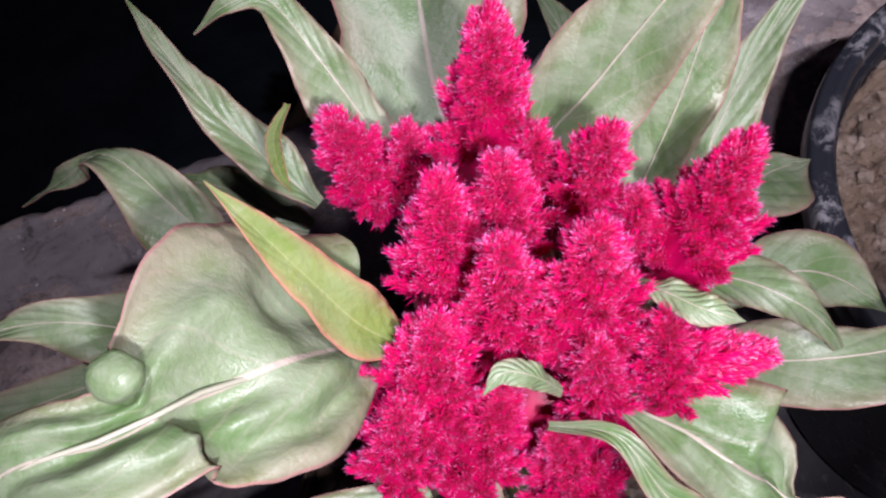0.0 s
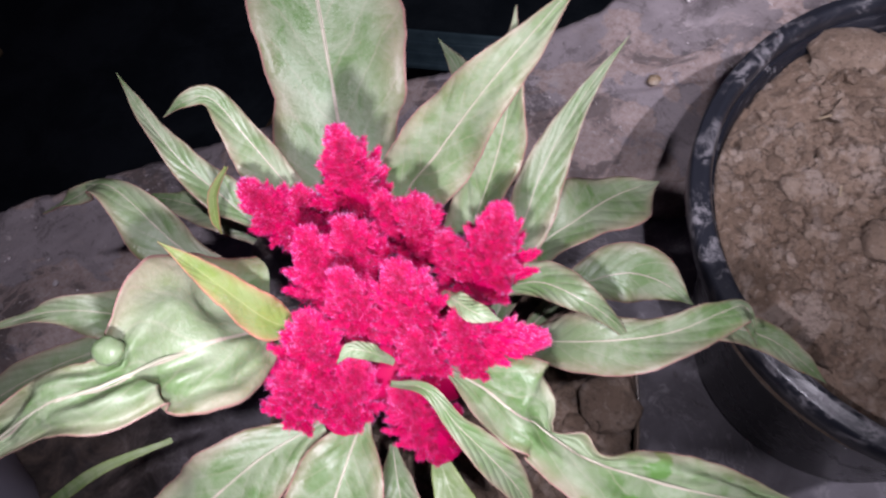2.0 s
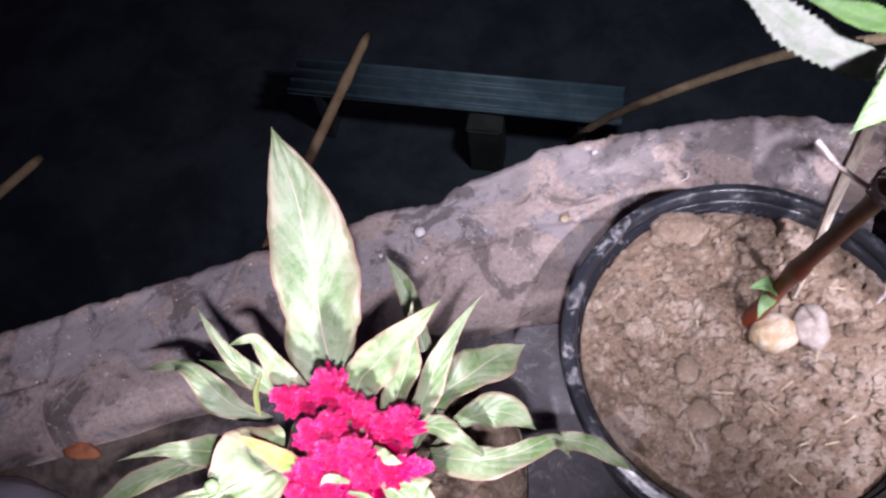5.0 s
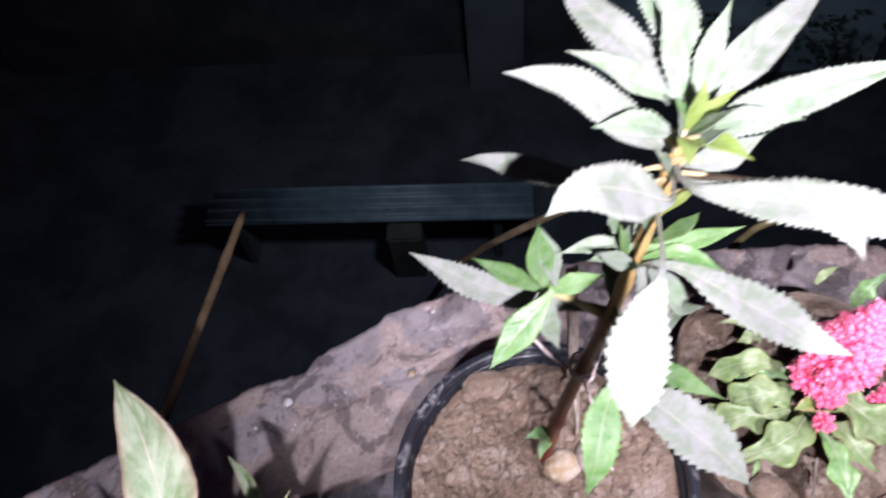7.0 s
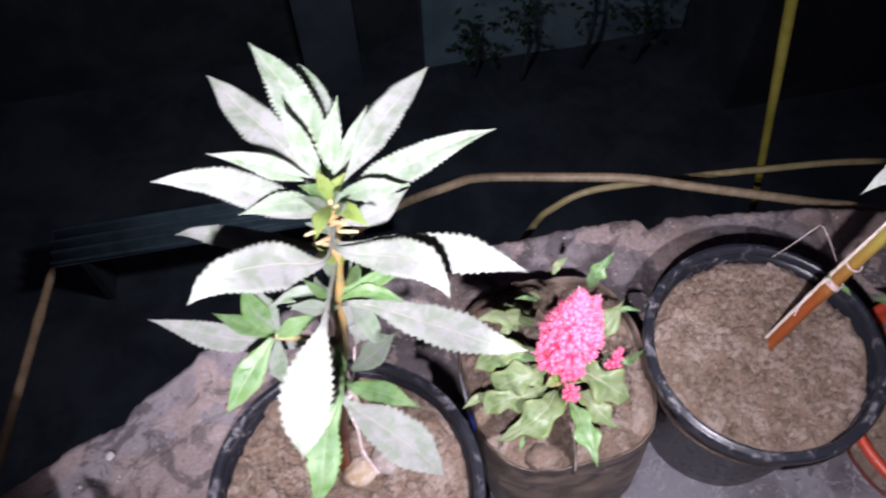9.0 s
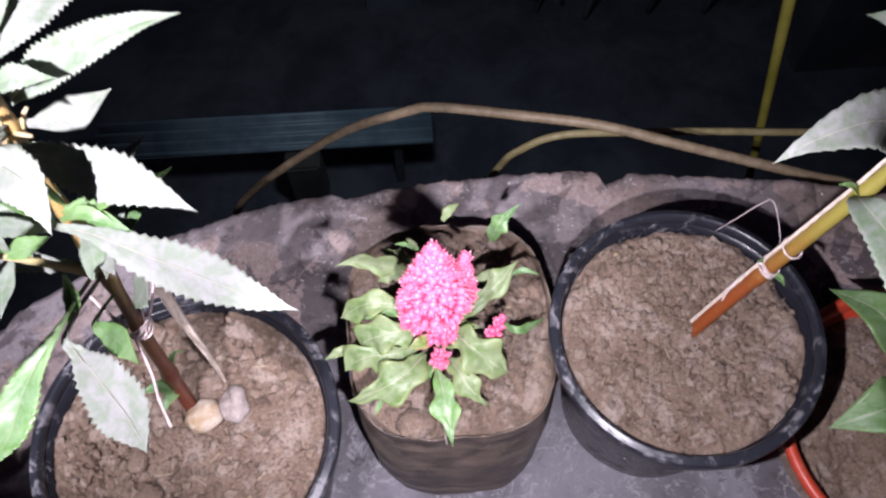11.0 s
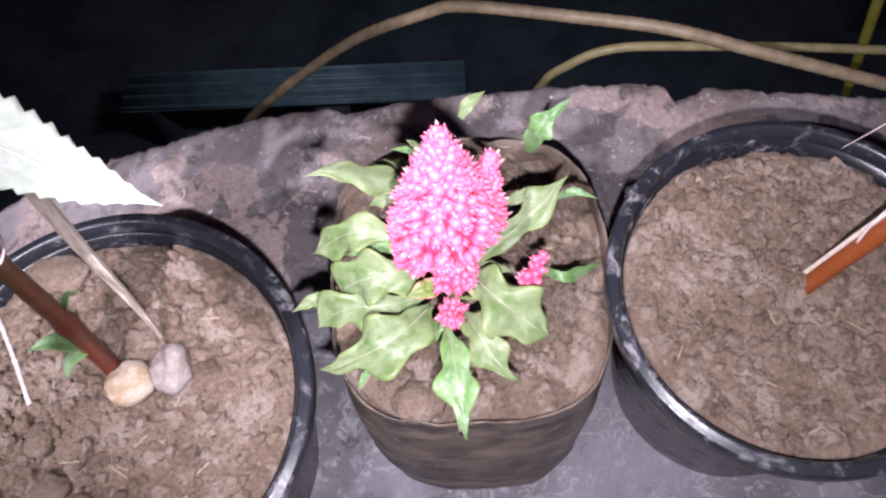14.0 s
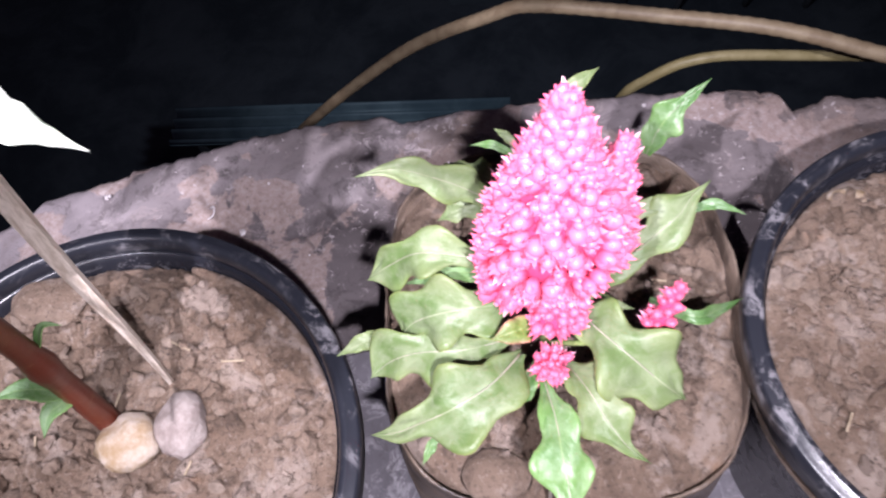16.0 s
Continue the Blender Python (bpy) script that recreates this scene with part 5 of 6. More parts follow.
# ---- pink cockscomb ----
def pink_cockscomb():
    root = thing("cockscomb_plant", "pink cockscomb with one knobbly cone and lobed green leaves", "flowering plant", "cockscomb plants")
    part("stem", tube([(0.262, 0.045, 0.19), (0.258, 0.035, 0.25), (0.256, 0.031, 0.312)], 0.004, 14, 10, 0.8), STEM_GREEN, root)
    part("cone", buds(((0.2560, 0.034, 0.338), (0.2580, 0.036, 0.475), 0.0268), 520, 0.0061, 5), PLUME_PINK, root)
    part("cone", buds(((0.2602, 0.0212, 0.3180), (0.2592, 0.0281, 0.3520), 0.0125), 100, 0.0050, 11), PLUME_PINK, root, "narrow lower lobe of the pink flower")
    part("cone", buds(((0.264, 0.038, 0.345), (0.2845, 0.052, 0.424), 0.0180), 150, 0.0058, 6), PLUME_PINK, root, "side cone of the pink flower")
    part("cone", buds(((0.246, 0.033, 0.335), (0.2275, 0.035, 0.380), 0.013), 80, 0.0054, 7), PLUME_PINK, root, "side cone of the pink flower")
    part("side_bloom", buds(((0.257, 0.010, 0.300), (0.257, -0.006, 0.326), 0.0070), 40, 0.0040, 8), PLUME_PINK, root, "small pink side bloom")
    part("side_bloom", buds(((0.306, 0.020, 0.303), (0.318, 0.032, 0.336), 0.0062), 34, 0.0042, 9), PLUME_PINK, root, "small pink side bloom")
    part("side_stem", tube([(0.258, 0.03, 0.27), (0.285, 0.022, 0.29), (0.306, 0.02, 0.308)], 0.0016, 10, 6), STEM_GREEN, root)
    part("side_stem", tube([(0.258, 0.03, 0.27), (0.257, 0.018, 0.288), (0.257, 0.01, 0.302)], 0.0016, 10, 6), STEM_GREEN, root)
    G, B, Y = LEAF_GREEN, LEAF_BRIGHT, LEAF_YOUNG

    def L(pts, lft, rgt, mat=G, **how):
        """A lobed leaf; half widths in mm on both sides of the midrib."""
        mid = Vector(pts[len(pts) // 2])
        if "lobe" not in how:
            lft, rgt = [1.14 * w for w in lft], [1.14 * w for w in rgt]
        face = (Vector((0.25, -0.17, 0.80)) - mid).normalized()
        leaf(root, pts, 0.001 * (max(lft) + max(rgt)), mat, left=lft, right=rgt, up=face, **{"fold": 10, "wave": 0.09, "lobes": 2.7, "lobe": 0.28, "pucker": 0.10, "rows_n": 48, "cols": 12, **how})

    L([(0.236, 0.090, 0.315), (0.215, 0.091, 0.335), (0.196, 0.090, 0.350), (0.182, 0.089, 0.357), (0.165, 0.084, 0.359)], (3, 7.2, 7.8, 3.3), (4.5, 8.1, 6.7, 3.3), mat=G, seed=1)
    L([(0.240, 0.112, 0.300), (0.223, 0.114, 0.310), (0.203, 0.129, 0.300)], (2.5, 6.8), (2.5, 6.8), mat=G, seed=2)
    L([(0.233, 0.105, 0.300), (0.214, 0.100, 0.298), (0.199, 0.097, 0.290)], (2.5, 6.3), (2.5, 6.9), mat=G, seed=3)
    L([(0.244, 0.096, 0.360), (0.239, 0.100, 0.365), (0.233, 0.104, 0.366)], (1.1, 2.4), (1.1, 2.2), mat=G, seed=4, lobe=0.08)
    L([(0.244, 0.105, 0.340), (0.232, 0.109, 0.345), (0.220, 0.113, 0.340)], (1.4, 2.3), (1.4, 2.3), mat=B, seed=5, lobe=0.08)
    L([(0.235, 0.058, 0.310), (0.215, 0.058, 0.322), (0.193, 0.059, 0.325), (0.176, 0.060, 0.310), (0.162, 0.059, 0.295)], (2.3, 5.7, 9.7, 12.4), (2.3, 6.8, 10.8, 7.1), mat=G, seed=6)
    L([(0.248, 0.050, 0.310), (0.235, 0.052, 0.312), (0.217, 0.057, 0.305), (0.199, 0.058, 0.300), (0.181, 0.057, 0.292)], (1.7, 6.3, 3.5, 3.6), (1.7, 5.8, 4.1, 3.6), mat=B, seed=7)
    L([(0.239, 0.038, 0.305), (0.223, 0.033, 0.315), (0.204, 0.030, 0.315), (0.190, 0.030, 0.305), (0.181, 0.030, 0.290)], (2.9, 13.5, 13.5, 8.1), (2.9, 9.6, 14.1, 15.9), mat=G, seed=8)
    L([(0.237, 0.025, 0.290), (0.214, 0.016, 0.300), (0.191, 0.015, 0.300), (0.175, 0.014, 0.290), (0.164, 0.009, 0.280)], (2.3, 12, 11.5, 8.2), (2.3, 6.9, 11.5, 12.9), mat=G, seed=9)
    L([(0.173, 0.031, 0.280), (0.159, 0.030, 0.278), (0.142, 0.025, 0.270)], (3.7, 4.9), (3.7, 5.5), mat=G, seed=10, lobe=0.08)
    L([(0.243, 0.012, 0.305), (0.228, -0.008, 0.318), (0.209, -0.019, 0.315), (0.192, -0.023, 0.305), (0.180, -0.025, 0.297), (0.167, -0.024, 0.290)], (2.2, 16.5, 14.9, 7.6, 3.9), (2.2, 12.2, 14.3, 7.6, 3.9), mat=G, seed=11)
    L([(0.200, -0.023, 0.285), (0.196, -0.030, 0.285), (0.192, -0.037, 0.280)], (1.4, 2.8), (1.4, 2.5), mat=B, seed=12, lobe=0.08)
    L([(0.253, -0.004, 0.310), (0.257, -0.024, 0.318), (0.259, -0.042, 0.320), (0.262, -0.062, 0.315), (0.263, -0.078, 0.305)], (2.1, 6.6, 11.1, 4.5), (2.1, 6.6, 11.1, 5.8), mat=B, seed=13)
    L([(0.264, 0.009, 0.300), (0.273, -0.010, 0.314), (0.282, -0.026, 0.312), (0.291, -0.036, 0.305), (0.301, -0.042, 0.300)], (2.2, 11.1, 8.9, 2.6), (2.2, 8.5, 9.9, 3.1), mat=G, seed=14)
    L([(0.268, 0.037, 0.308), (0.280, 0.016, 0.322), (0.294, 0.002, 0.322), (0.308, -0.006, 0.310), (0.321, -0.010, 0.295)], (2.3, 12.3, 15.2, 12.8), (2.3, 10.2, 16.8, 13.4), mat=G, seed=15)
    L([(0.271, 0.042, 0.300), (0.292, 0.052, 0.315), (0.308, 0.062, 0.325), (0.322, 0.071, 0.333), (0.330, 0.081, 0.336), (0.339, 0.088, 0.337)], (2.3, 5.7, 7.8, 11.6, 2.2), (2.3, 5.7, 8.9, 7.2, 3.3), mat=G, seed=16)
    L([(0.333, 0.086, 0.310), (0.345, 0.087, 0.315), (0.361, 0.082, 0.312)], (1.8, 2.9), (1.8, 2.9), mat=B, seed=17, lobe=0.08)
    L([(0.296, 0.073, 0.330), (0.308, 0.075, 0.335), (0.321, 0.082, 0.335)], (2.2, 5), (2.2, 4.4), mat=G, seed=18, lobe=0.08)
    L([(0.317, 0.129, 0.300), (0.323, 0.135, 0.318), (0.332, 0.140, 0.330), (0.348, 0.150, 0.338)], (1.9, 8.6, 4.2), (1.9, 8.6, 4.8), mat=B, seed=19)
    L([(0.269, 0.132, 0.345), (0.276, 0.137, 0.355), (0.286, 0.138, 0.366)], (2.2, 5), (2.2, 4.3), mat=G, seed=20, lobe=0.08)
    L([(0.315, 0.054, 0.270), (0.335, 0.039, 0.280), (0.350, 0.046, 0.270), (0.369, 0.059, 0.256)], (1.6, 3.6, 3.7), (1.6, 4.2, 3.1), mat=B, seed=21, lobe=0.08)
    L([(0.272, 0.044, 0.300), (0.286, 0.038, 0.303), (0.301, 0.036, 0.300)], (1.5, 4.6), (1.5, 4), mat=G, seed=22, lobe=0.08)
    L([(0.252, 0.024, 0.315), (0.241, 0.016, 0.325), (0.228, 0.011, 0.325)], (1.7, 7), (1.7, 6.7), mat=Y, seed=23, lobe=0.08)
    L([(0.250, 0.009, 0.300), (0.244, -0.006, 0.303), (0.241, -0.012, 0.295)], (1.4, 5.5), (1.4, 4.9), mat=B, seed=24, lobe=0.08)
    L([(0.265, 0.027, 0.310), (0.269, 0.019, 0.318), (0.273, 0.014, 0.318)], (1.1, 2.7), (1.1, 2.7), mat=Y, seed=25, lobe=0.08)
    part("dry_stalk", tube([(0.258, -0.052, 0.198), (0.2565, -0.045, 0.24), (0.255, -0.02, 0.28)], 0.0013, 8, 6), WOOD_PALE, root, "short straw-coloured stake")


pink_cockscomb()


# ---- balsam in the first pot ----
def balsam():
    root = thing("balsam_plant", "tall balsam with powdery white toothed leaves and a red stem", "leafy plant")
    part("stem", tube([(0.0, 0.0, 0.215), (0.010, 0.002, 0.32), (0.022, 0.0, 0.42), (0.040, -0.003, 0.55), (0.052, -0.004, 0.66), (0.060, 0.0, 0.738)], 0.0075, 60, 12, 0.46, 0.0, (0.22, 0.45, 0.62, 0.72, 0.8, 0.88, 0.94)), STEM_BALSAM, root)
    P, H, B = LEAF_POWDER, LEAF_HALF, LEAF_BRIGHT

    def L(pts, lft, rgt, mat=P, **how):
        """A toothed leaf; half widths in mm on both sides of the midrib."""
        mid = Vector(pts[len(pts) // 2])
        face = (Vector((0.05, -0.35, 1.2)) - mid).normalized() + Vector((0, 0, 0.3))
        leaf(root, pts, 0.001 * (max(lft) + max(rgt)), mat, left=lft, right=rgt, up=face, **{"fold": 12, "teeth": 32, "tooth": 0.25, "wave": 0.025, "pucker": 0.03, "rows_n": 96, **how})

    T = lambda pts, w, mat=B, **how: leaf(root, pts, w, mat, **{"fold": 14, "teeth": 9, "tooth": 0.1, "rows_n": 27, **how})  # noqa: E731
    L([(0.059, 0.000, 0.754), (0.057, 0.021, 0.767), (0.049, 0.044, 0.780), (0.039, 0.063, 0.789), (0.029, 0.079, 0.796)], (2.8, 12.4, 13.6, 7.2), (2.8, 10.7, 12.5, 7.9), mat=H, seed=1, fold=22)
    L([(0.062, 0.004, 0.753), (0.064, 0.041, 0.760), (0.059, 0.069, 0.766), (0.049, 0.090, 0.769)], (2.9, 7.3, 5.6), (2.9, 9.2, 5.6), mat=H, seed=33, fold=24)
    L([(0.051, 0.000, 0.757), (0.036, 0.029, 0.762), (0.017, 0.057, 0.765), (0.007, 0.072, 0.768), (-0.002, 0.085, 0.770)], (2.8, 13.7, 11.5, 6), (2.8, 10.9, 9.7, 5.3), mat=P, seed=2)
    L([(0.068, 0.000, 0.754), (0.087, 0.020, 0.762), (0.108, 0.039, 0.768), (0.122, 0.052, 0.770), (0.132, 0.060, 0.772)], (2.8, 9.3, 9.4, 4.4), (2.8, 11.4, 8.7, 4.4), mat=P, seed=3)
    L([(0.064, 0.000, 0.752), (0.077, 0.016, 0.768), (0.091, 0.030, 0.780)], (1.8, 4.2), (1.8, 4.9), mat=H, seed=4, fold=26)
    L([(0.066, 0.000, 0.728), (0.091, 0.000, 0.748), (0.119, 0.000, 0.763), (0.141, 0.000, 0.772), (0.160, -0.000, 0.776)], (3, 10.7, 9, 4.8), (3, 12.5, 10.4, 4.8), mat=H, seed=5, fold=20)
    L([(0.064, 0.000, 0.709), (0.086, 0.006, 0.707), (0.107, 0.012, 0.717)], (2.3, 9.6), (2.3, 9.6), mat=P, seed=34)
    L([(0.050, -0.002, 0.725), (0.027, -0.004, 0.751), (0.005, -0.005, 0.775), (-0.014, -0.007, 0.786), (-0.030, -0.008, 0.791)], (3, 10.7, 9.6, 4.7), (3, 10.7, 9.9, 5.4), mat=P, seed=6)
    L([(0.050, 0.000, 0.760), (0.033, 0.003, 0.770), (0.017, 0.005, 0.781), (-0.001, 0.008, 0.787)], (2.1, 6.9, 4.1), (2.1, 7.6, 4.8), mat=H, seed=7)
    L([(0.049, 0.004, 0.678), (0.005, 0.025, 0.669), (-0.023, 0.038, 0.666), (-0.043, 0.047, 0.662), (-0.058, 0.053, 0.655)], (2, 7.5, 8.9, 3.9), (2, 7.5, 7.6, 3.9), mat=P, seed=8)
    L([(0.057, -0.002, 0.708), (0.050, -0.036, 0.728), (0.027, -0.050, 0.755), (0.009, -0.063, 0.776), (-0.004, -0.073, 0.783), (-0.015, -0.082, 0.783)], (1.6, 2.1, 15.4, 14, 6.8), (1.6, 2.1, 12.7, 10.5, 7.4), mat=P, seed=9, fold=8)
    L([(0.058, -0.001, 0.714), (0.059, -0.034, 0.734), (0.084, -0.055, 0.752), (0.102, -0.072, 0.767), (0.111, -0.085, 0.766), (0.114, -0.094, 0.761)], (1.6, 2.1, 10, 10.8, 4.4), (1.6, 2.1, 10, 10.8, 5.6), mat=P, seed=11, fold=8)
    L([(0.057, -0.001, 0.712), (0.060, -0.030, 0.732), (0.095, -0.045, 0.745), (0.124, -0.058, 0.745), (0.142, -0.066, 0.745), (0.162, -0.076, 0.741)], (1.6, 2.1, 6.1, 12.1, 8), (1.6, 2.1, 8.9, 12.7, 8), mat=P, seed=10, fold=8)
    L([(0.047, -0.004, 0.611), (0.054, -0.022, 0.646), (0.073, -0.027, 0.644), (0.096, -0.035, 0.632), (0.126, -0.044, 0.615), (0.153, -0.052, 0.598), (0.176, -0.058, 0.590)], (1.6, 2, 4.9, 12.3, 15.8, 9.3), (1.6, 2, 4.9, 12.7, 15, 7.6), mat=P, seed=12, fold=8)
    L([(0.040, 0.000, 0.549), (0.002, 0.007, 0.548), (-0.033, 0.013, 0.553), (-0.060, 0.018, 0.565), (-0.080, 0.022, 0.580), (-0.098, 0.026, 0.591)], (2.4, 6.7, 11, 12.3, 6.1), (2.4, 6.7, 10.5, 10.9, 5.6), mat=P, seed=13)
    L([(0.054, -0.003, 0.677), (0.044, -0.066, 0.712), (0.036, -0.086, 0.708), (0.028, -0.107, 0.706), (0.025, -0.126, 0.703), (0.022, -0.142, 0.701)], (1.6, 2.1, 9.7, 16, 12.4), (1.6, 2.1, 11.1, 16.4, 12.8), mat=P, seed=14, fold=8)
    L([(0.041, -0.003, 0.562), (0.039, -0.060, 0.597), (0.027, -0.085, 0.595), (0.021, -0.103, 0.593), (0.017, -0.121, 0.590), (0.009, -0.142, 0.593)], (1.6, 2.1, 7.5, 12.3, 9.7), (1.6, 2.1, 8.3, 12.3, 8.9), mat=B, seed=15, fold=8)
    L([(0.040, -0.003, 0.552), (0.038, -0.060, 0.587), (0.046, -0.073, 0.582), (0.063, -0.092, 0.588), (0.081, -0.113, 0.593), (0.091, -0.127, 0.596), (0.098, -0.138, 0.599)], (1.6, 2.1, 6, 16.6, 17.7, 9.5), (1.6, 2.1, 6, 15.8, 16.9, 8.7), mat=P, seed=16, fold=8)
    L([(0.036, -0.002, 0.520), (0.040, -0.040, 0.555), (0.054, -0.053, 0.566), (0.070, -0.068, 0.584), (0.091, -0.090, 0.605)], (1.6, 2.3, 7.1, 9.4), (1.6, 2.3, 7.1, 8.5), mat=B, seed=22, fold=8)
    L([(-0.006, -0.008, 0.591), (-0.011, -0.005, 0.629), (-0.012, -0.003, 0.664)], (2.2, 9.4), (2.2, 9.4), mat=B, seed=17)
    L([(-0.003, -0.022, 0.616), (-0.022, -0.040, 0.605), (-0.034, -0.051, 0.596), (-0.044, -0.061, 0.588)], (2.1, 11.1, 7.3), (2.1, 11.1, 6.4), mat=B, seed=18, fold=8)
    L([(-0.006, -0.008, 0.591), (0.012, -0.008, 0.600), (0.032, -0.007, 0.610)], (2.2, 8), (2.2, 7.1), mat=B, seed=19)
    L([(-0.006, -0.008, 0.591), (-0.029, 0.012, 0.580), (-0.056, 0.034, 0.569)], (2.2, 7.9), (2.2, 7.4), mat=B, seed=20)
    L([(-0.004, -0.008, 0.584), (-0.005, -0.030, 0.586), (0.000, -0.050, 0.591)], (2.3, 8), (2.3, 8), mat=H, seed=21)
    L([(0.041, -0.006, 0.499), (0.065, -0.015, 0.545), (0.083, -0.024, 0.591)], (2.5, 11.7), (2.5, 11.3), mat=H, seed=23)
    L([(0.052, -0.008, 0.640), (0.079, -0.011, 0.652), (0.102, -0.014, 0.669)], (2.1, 6.5), (2.1, 5.7), mat=B, seed=24)
    L([(0.051, -0.008, 0.624), (0.074, -0.017, 0.645), (0.094, -0.026, 0.641)], (2.1, 5.7), (2.1, 6.6), mat=B, seed=25)
    L([(0.047, -0.006, 0.638), (0.023, -0.007, 0.644), (-0.000, -0.008, 0.637)], (2.1, 5.8), (2.1, 6.2), mat=H, seed=26)
    L([(0.046, -0.008, 0.621), (0.031, -0.014, 0.643), (0.016, -0.020, 0.647)], (2.1, 6.2), (2.1, 5.8), mat=H, seed=27)
    L([(0.043, -0.008, 0.625), (0.037, -0.014, 0.656), (0.031, -0.020, 0.685)], (1.3, 3.7), (1.3, 3.7), mat=B, seed=28)
    L([(0.056, -0.010, 0.618), (0.064, -0.025, 0.624), (0.070, -0.042, 0.627), (0.078, -0.052, 0.647)], (2.1, 8.4, 5.8), (2.1, 7.6, 4.9), mat=H, seed=29)
    L([(0.057, -0.004, 0.726), (0.044, -0.000, 0.739), (0.029, 0.004, 0.754)], (1.8, 5.1), (1.8, 5.1), mat=P, seed=35)
    L([(0.058, -0.004, 0.732), (0.053, -0.015, 0.754), (0.046, -0.030, 0.785)], (1.8, 5.6), (1.8, 4.9), mat=H, seed=36)
    L([(0.060, -0.006, 0.731), (0.065, -0.017, 0.749), (0.069, -0.030, 0.772)], (1.8, 4.2), (1.8, 3.5), mat=H, seed=37)
    L([(0.056, -0.008, 0.647), (0.065, -0.021, 0.681), (0.068, -0.030, 0.707)], (1.7, 4.7), (1.7, 4.7), mat=B, seed=38)
    L([(0.059, -0.004, 0.742), (0.059, -0.012, 0.767), (0.057, -0.020, 0.792)], (1.4, 4.8), (1.4, 4.8), mat=LEAF_LIME, seed=39, teeth=9, rows_n=27)
    L([(0.060, -0.004, 0.742), (0.065, -0.011, 0.763), (0.072, -0.020, 0.786)], (1.4, 4.1), (1.4, 4.1), mat=LEAF_LIME, seed=40, teeth=9, rows_n=27)
    L([(0.058, -0.004, 0.742), (0.053, -0.011, 0.762), (0.046, -0.020, 0.782)], (1.4, 4.1), (1.4, 4.1), mat=B, seed=41, teeth=9, rows_n=27)
    L([(0.060, -0.004, 0.738), (0.063, -0.018, 0.761), (0.067, -0.035, 0.790)], (1.4, 4.8), (1.4, 4.1), mat=H, seed=42, teeth=9, rows_n=27)
    L([(0.055, -0.006, 0.651), (0.048, -0.009, 0.673), (0.044, -0.012, 0.693)], (1.6, 4), (1.6, 4), mat=H, seed=43, teeth=9, rows_n=27)
    L([(0.054, -0.008, 0.670), (0.050, -0.014, 0.694), (0.046, -0.020, 0.719)], (1.2, 2.7), (1.2, 2.7), mat=LEAF_LIME, seed=44, teeth=9, rows_n=27)
    L([(0.056, -0.008, 0.676), (0.063, -0.014, 0.699), (0.068, -0.020, 0.719)], (1.2, 2.7), (1.2, 2.7), mat=LEAF_LIME, seed=45, teeth=9, rows_n=27)
    L([(0.051, -0.008, 0.607), (0.057, -0.015, 0.595), (0.061, -0.022, 0.580)], (1.7, 7.9), (1.7, 7.9), mat=P, seed=46, teeth=9, rows_n=27)
    L([(0.056, -0.006, 0.710), (0.050, -0.012, 0.728), (0.043, -0.018, 0.743)], (1.5, 3.7), (1.5, 3.7), mat=H, seed=47, teeth=9, rows_n=27)
    L([(0.047, -0.020, 0.639), (0.032, -0.026, 0.656), (0.018, -0.032, 0.675)], (1.4, 6.2), (1.4, 6.2), mat=H, seed=48, teeth=12, rows_n=36)
    L([(0.049, -0.006, 0.618), (0.059, -0.013, 0.599), (0.052, -0.020, 0.573)], (1.9, 10), (1.9, 10.8), mat=P, seed=49, teeth=12, rows_n=36)
    L([(0.040, -0.030, 0.603), (0.038, -0.039, 0.584), (0.027, -0.050, 0.561)], (1.5, 6.1), (1.5, 6.1), mat=B, seed=50, teeth=12, rows_n=36)
    L([(0.000, -0.008, 0.597), (-0.004, -0.002, 0.624), (-0.009, 0.004, 0.647)], (1.5, 8.1), (1.5, 8.1), mat=H, seed=51, teeth=12, rows_n=36)
    L([(0.050, -0.012, 0.636), (0.070, -0.017, 0.650), (0.090, -0.024, 0.641)], (1.4, 4.9), (1.4, 4.2), mat=B, seed=52, teeth=12, rows_n=36)
    L([(0.043, -0.006, 0.628), (0.038, -0.010, 0.651), (0.038, -0.014, 0.675)], (1.5, 4.2), (1.5, 4.2), mat=H, seed=53, teeth=12, rows_n=36)
    L([(0.058, 0.000, 0.745), (0.050, 0.012, 0.776), (0.043, 0.024, 0.800)], (2, 7), (2, 7), mat=H, seed=70, teeth=14, rows_n=42, fold=20)
    L([(0.060, 0.000, 0.745), (0.067, 0.014, 0.775), (0.075, 0.026, 0.796)], (2, 7), (2, 7), mat=H, seed=71, teeth=14, rows_n=42, fold=20)
    L([(0.060, -0.004, 0.740), (0.083, -0.012, 0.757), (0.106, -0.020, 0.764)], (2, 6.5), (2, 6.5), mat=H, seed=72, teeth=14, rows_n=42)
    L([(0.056, -0.004, 0.738), (0.034, -0.012, 0.757), (0.010, -0.020, 0.765)], (2, 7.5), (2, 7.5), mat=H, seed=73, teeth=14, rows_n=42)
    L([(0.058, -0.006, 0.738), (0.054, -0.026, 0.757), (0.050, -0.046, 0.766)], (2, 5.5), (2, 5.5), mat=LEAF_LIME, seed=74, teeth=12, rows_n=36)
    L([(0.061, -0.005, 0.738), (0.070, -0.024, 0.755), (0.079, -0.042, 0.764)], (2, 5.5), (2, 5.5), mat=LEAF_LIME, seed=75, teeth=12, rows_n=36)
    T([(0.045, 0.004, 0.560), (0.064, 0.046, 0.566), (0.074, 0.084, 0.541)], 0.020, seed=60)
    T([(0.042, 0.004, 0.550), (0.050, 0.050, 0.580), (0.063, 0.090, 0.571)], 0.026, mat=H, seed=61)
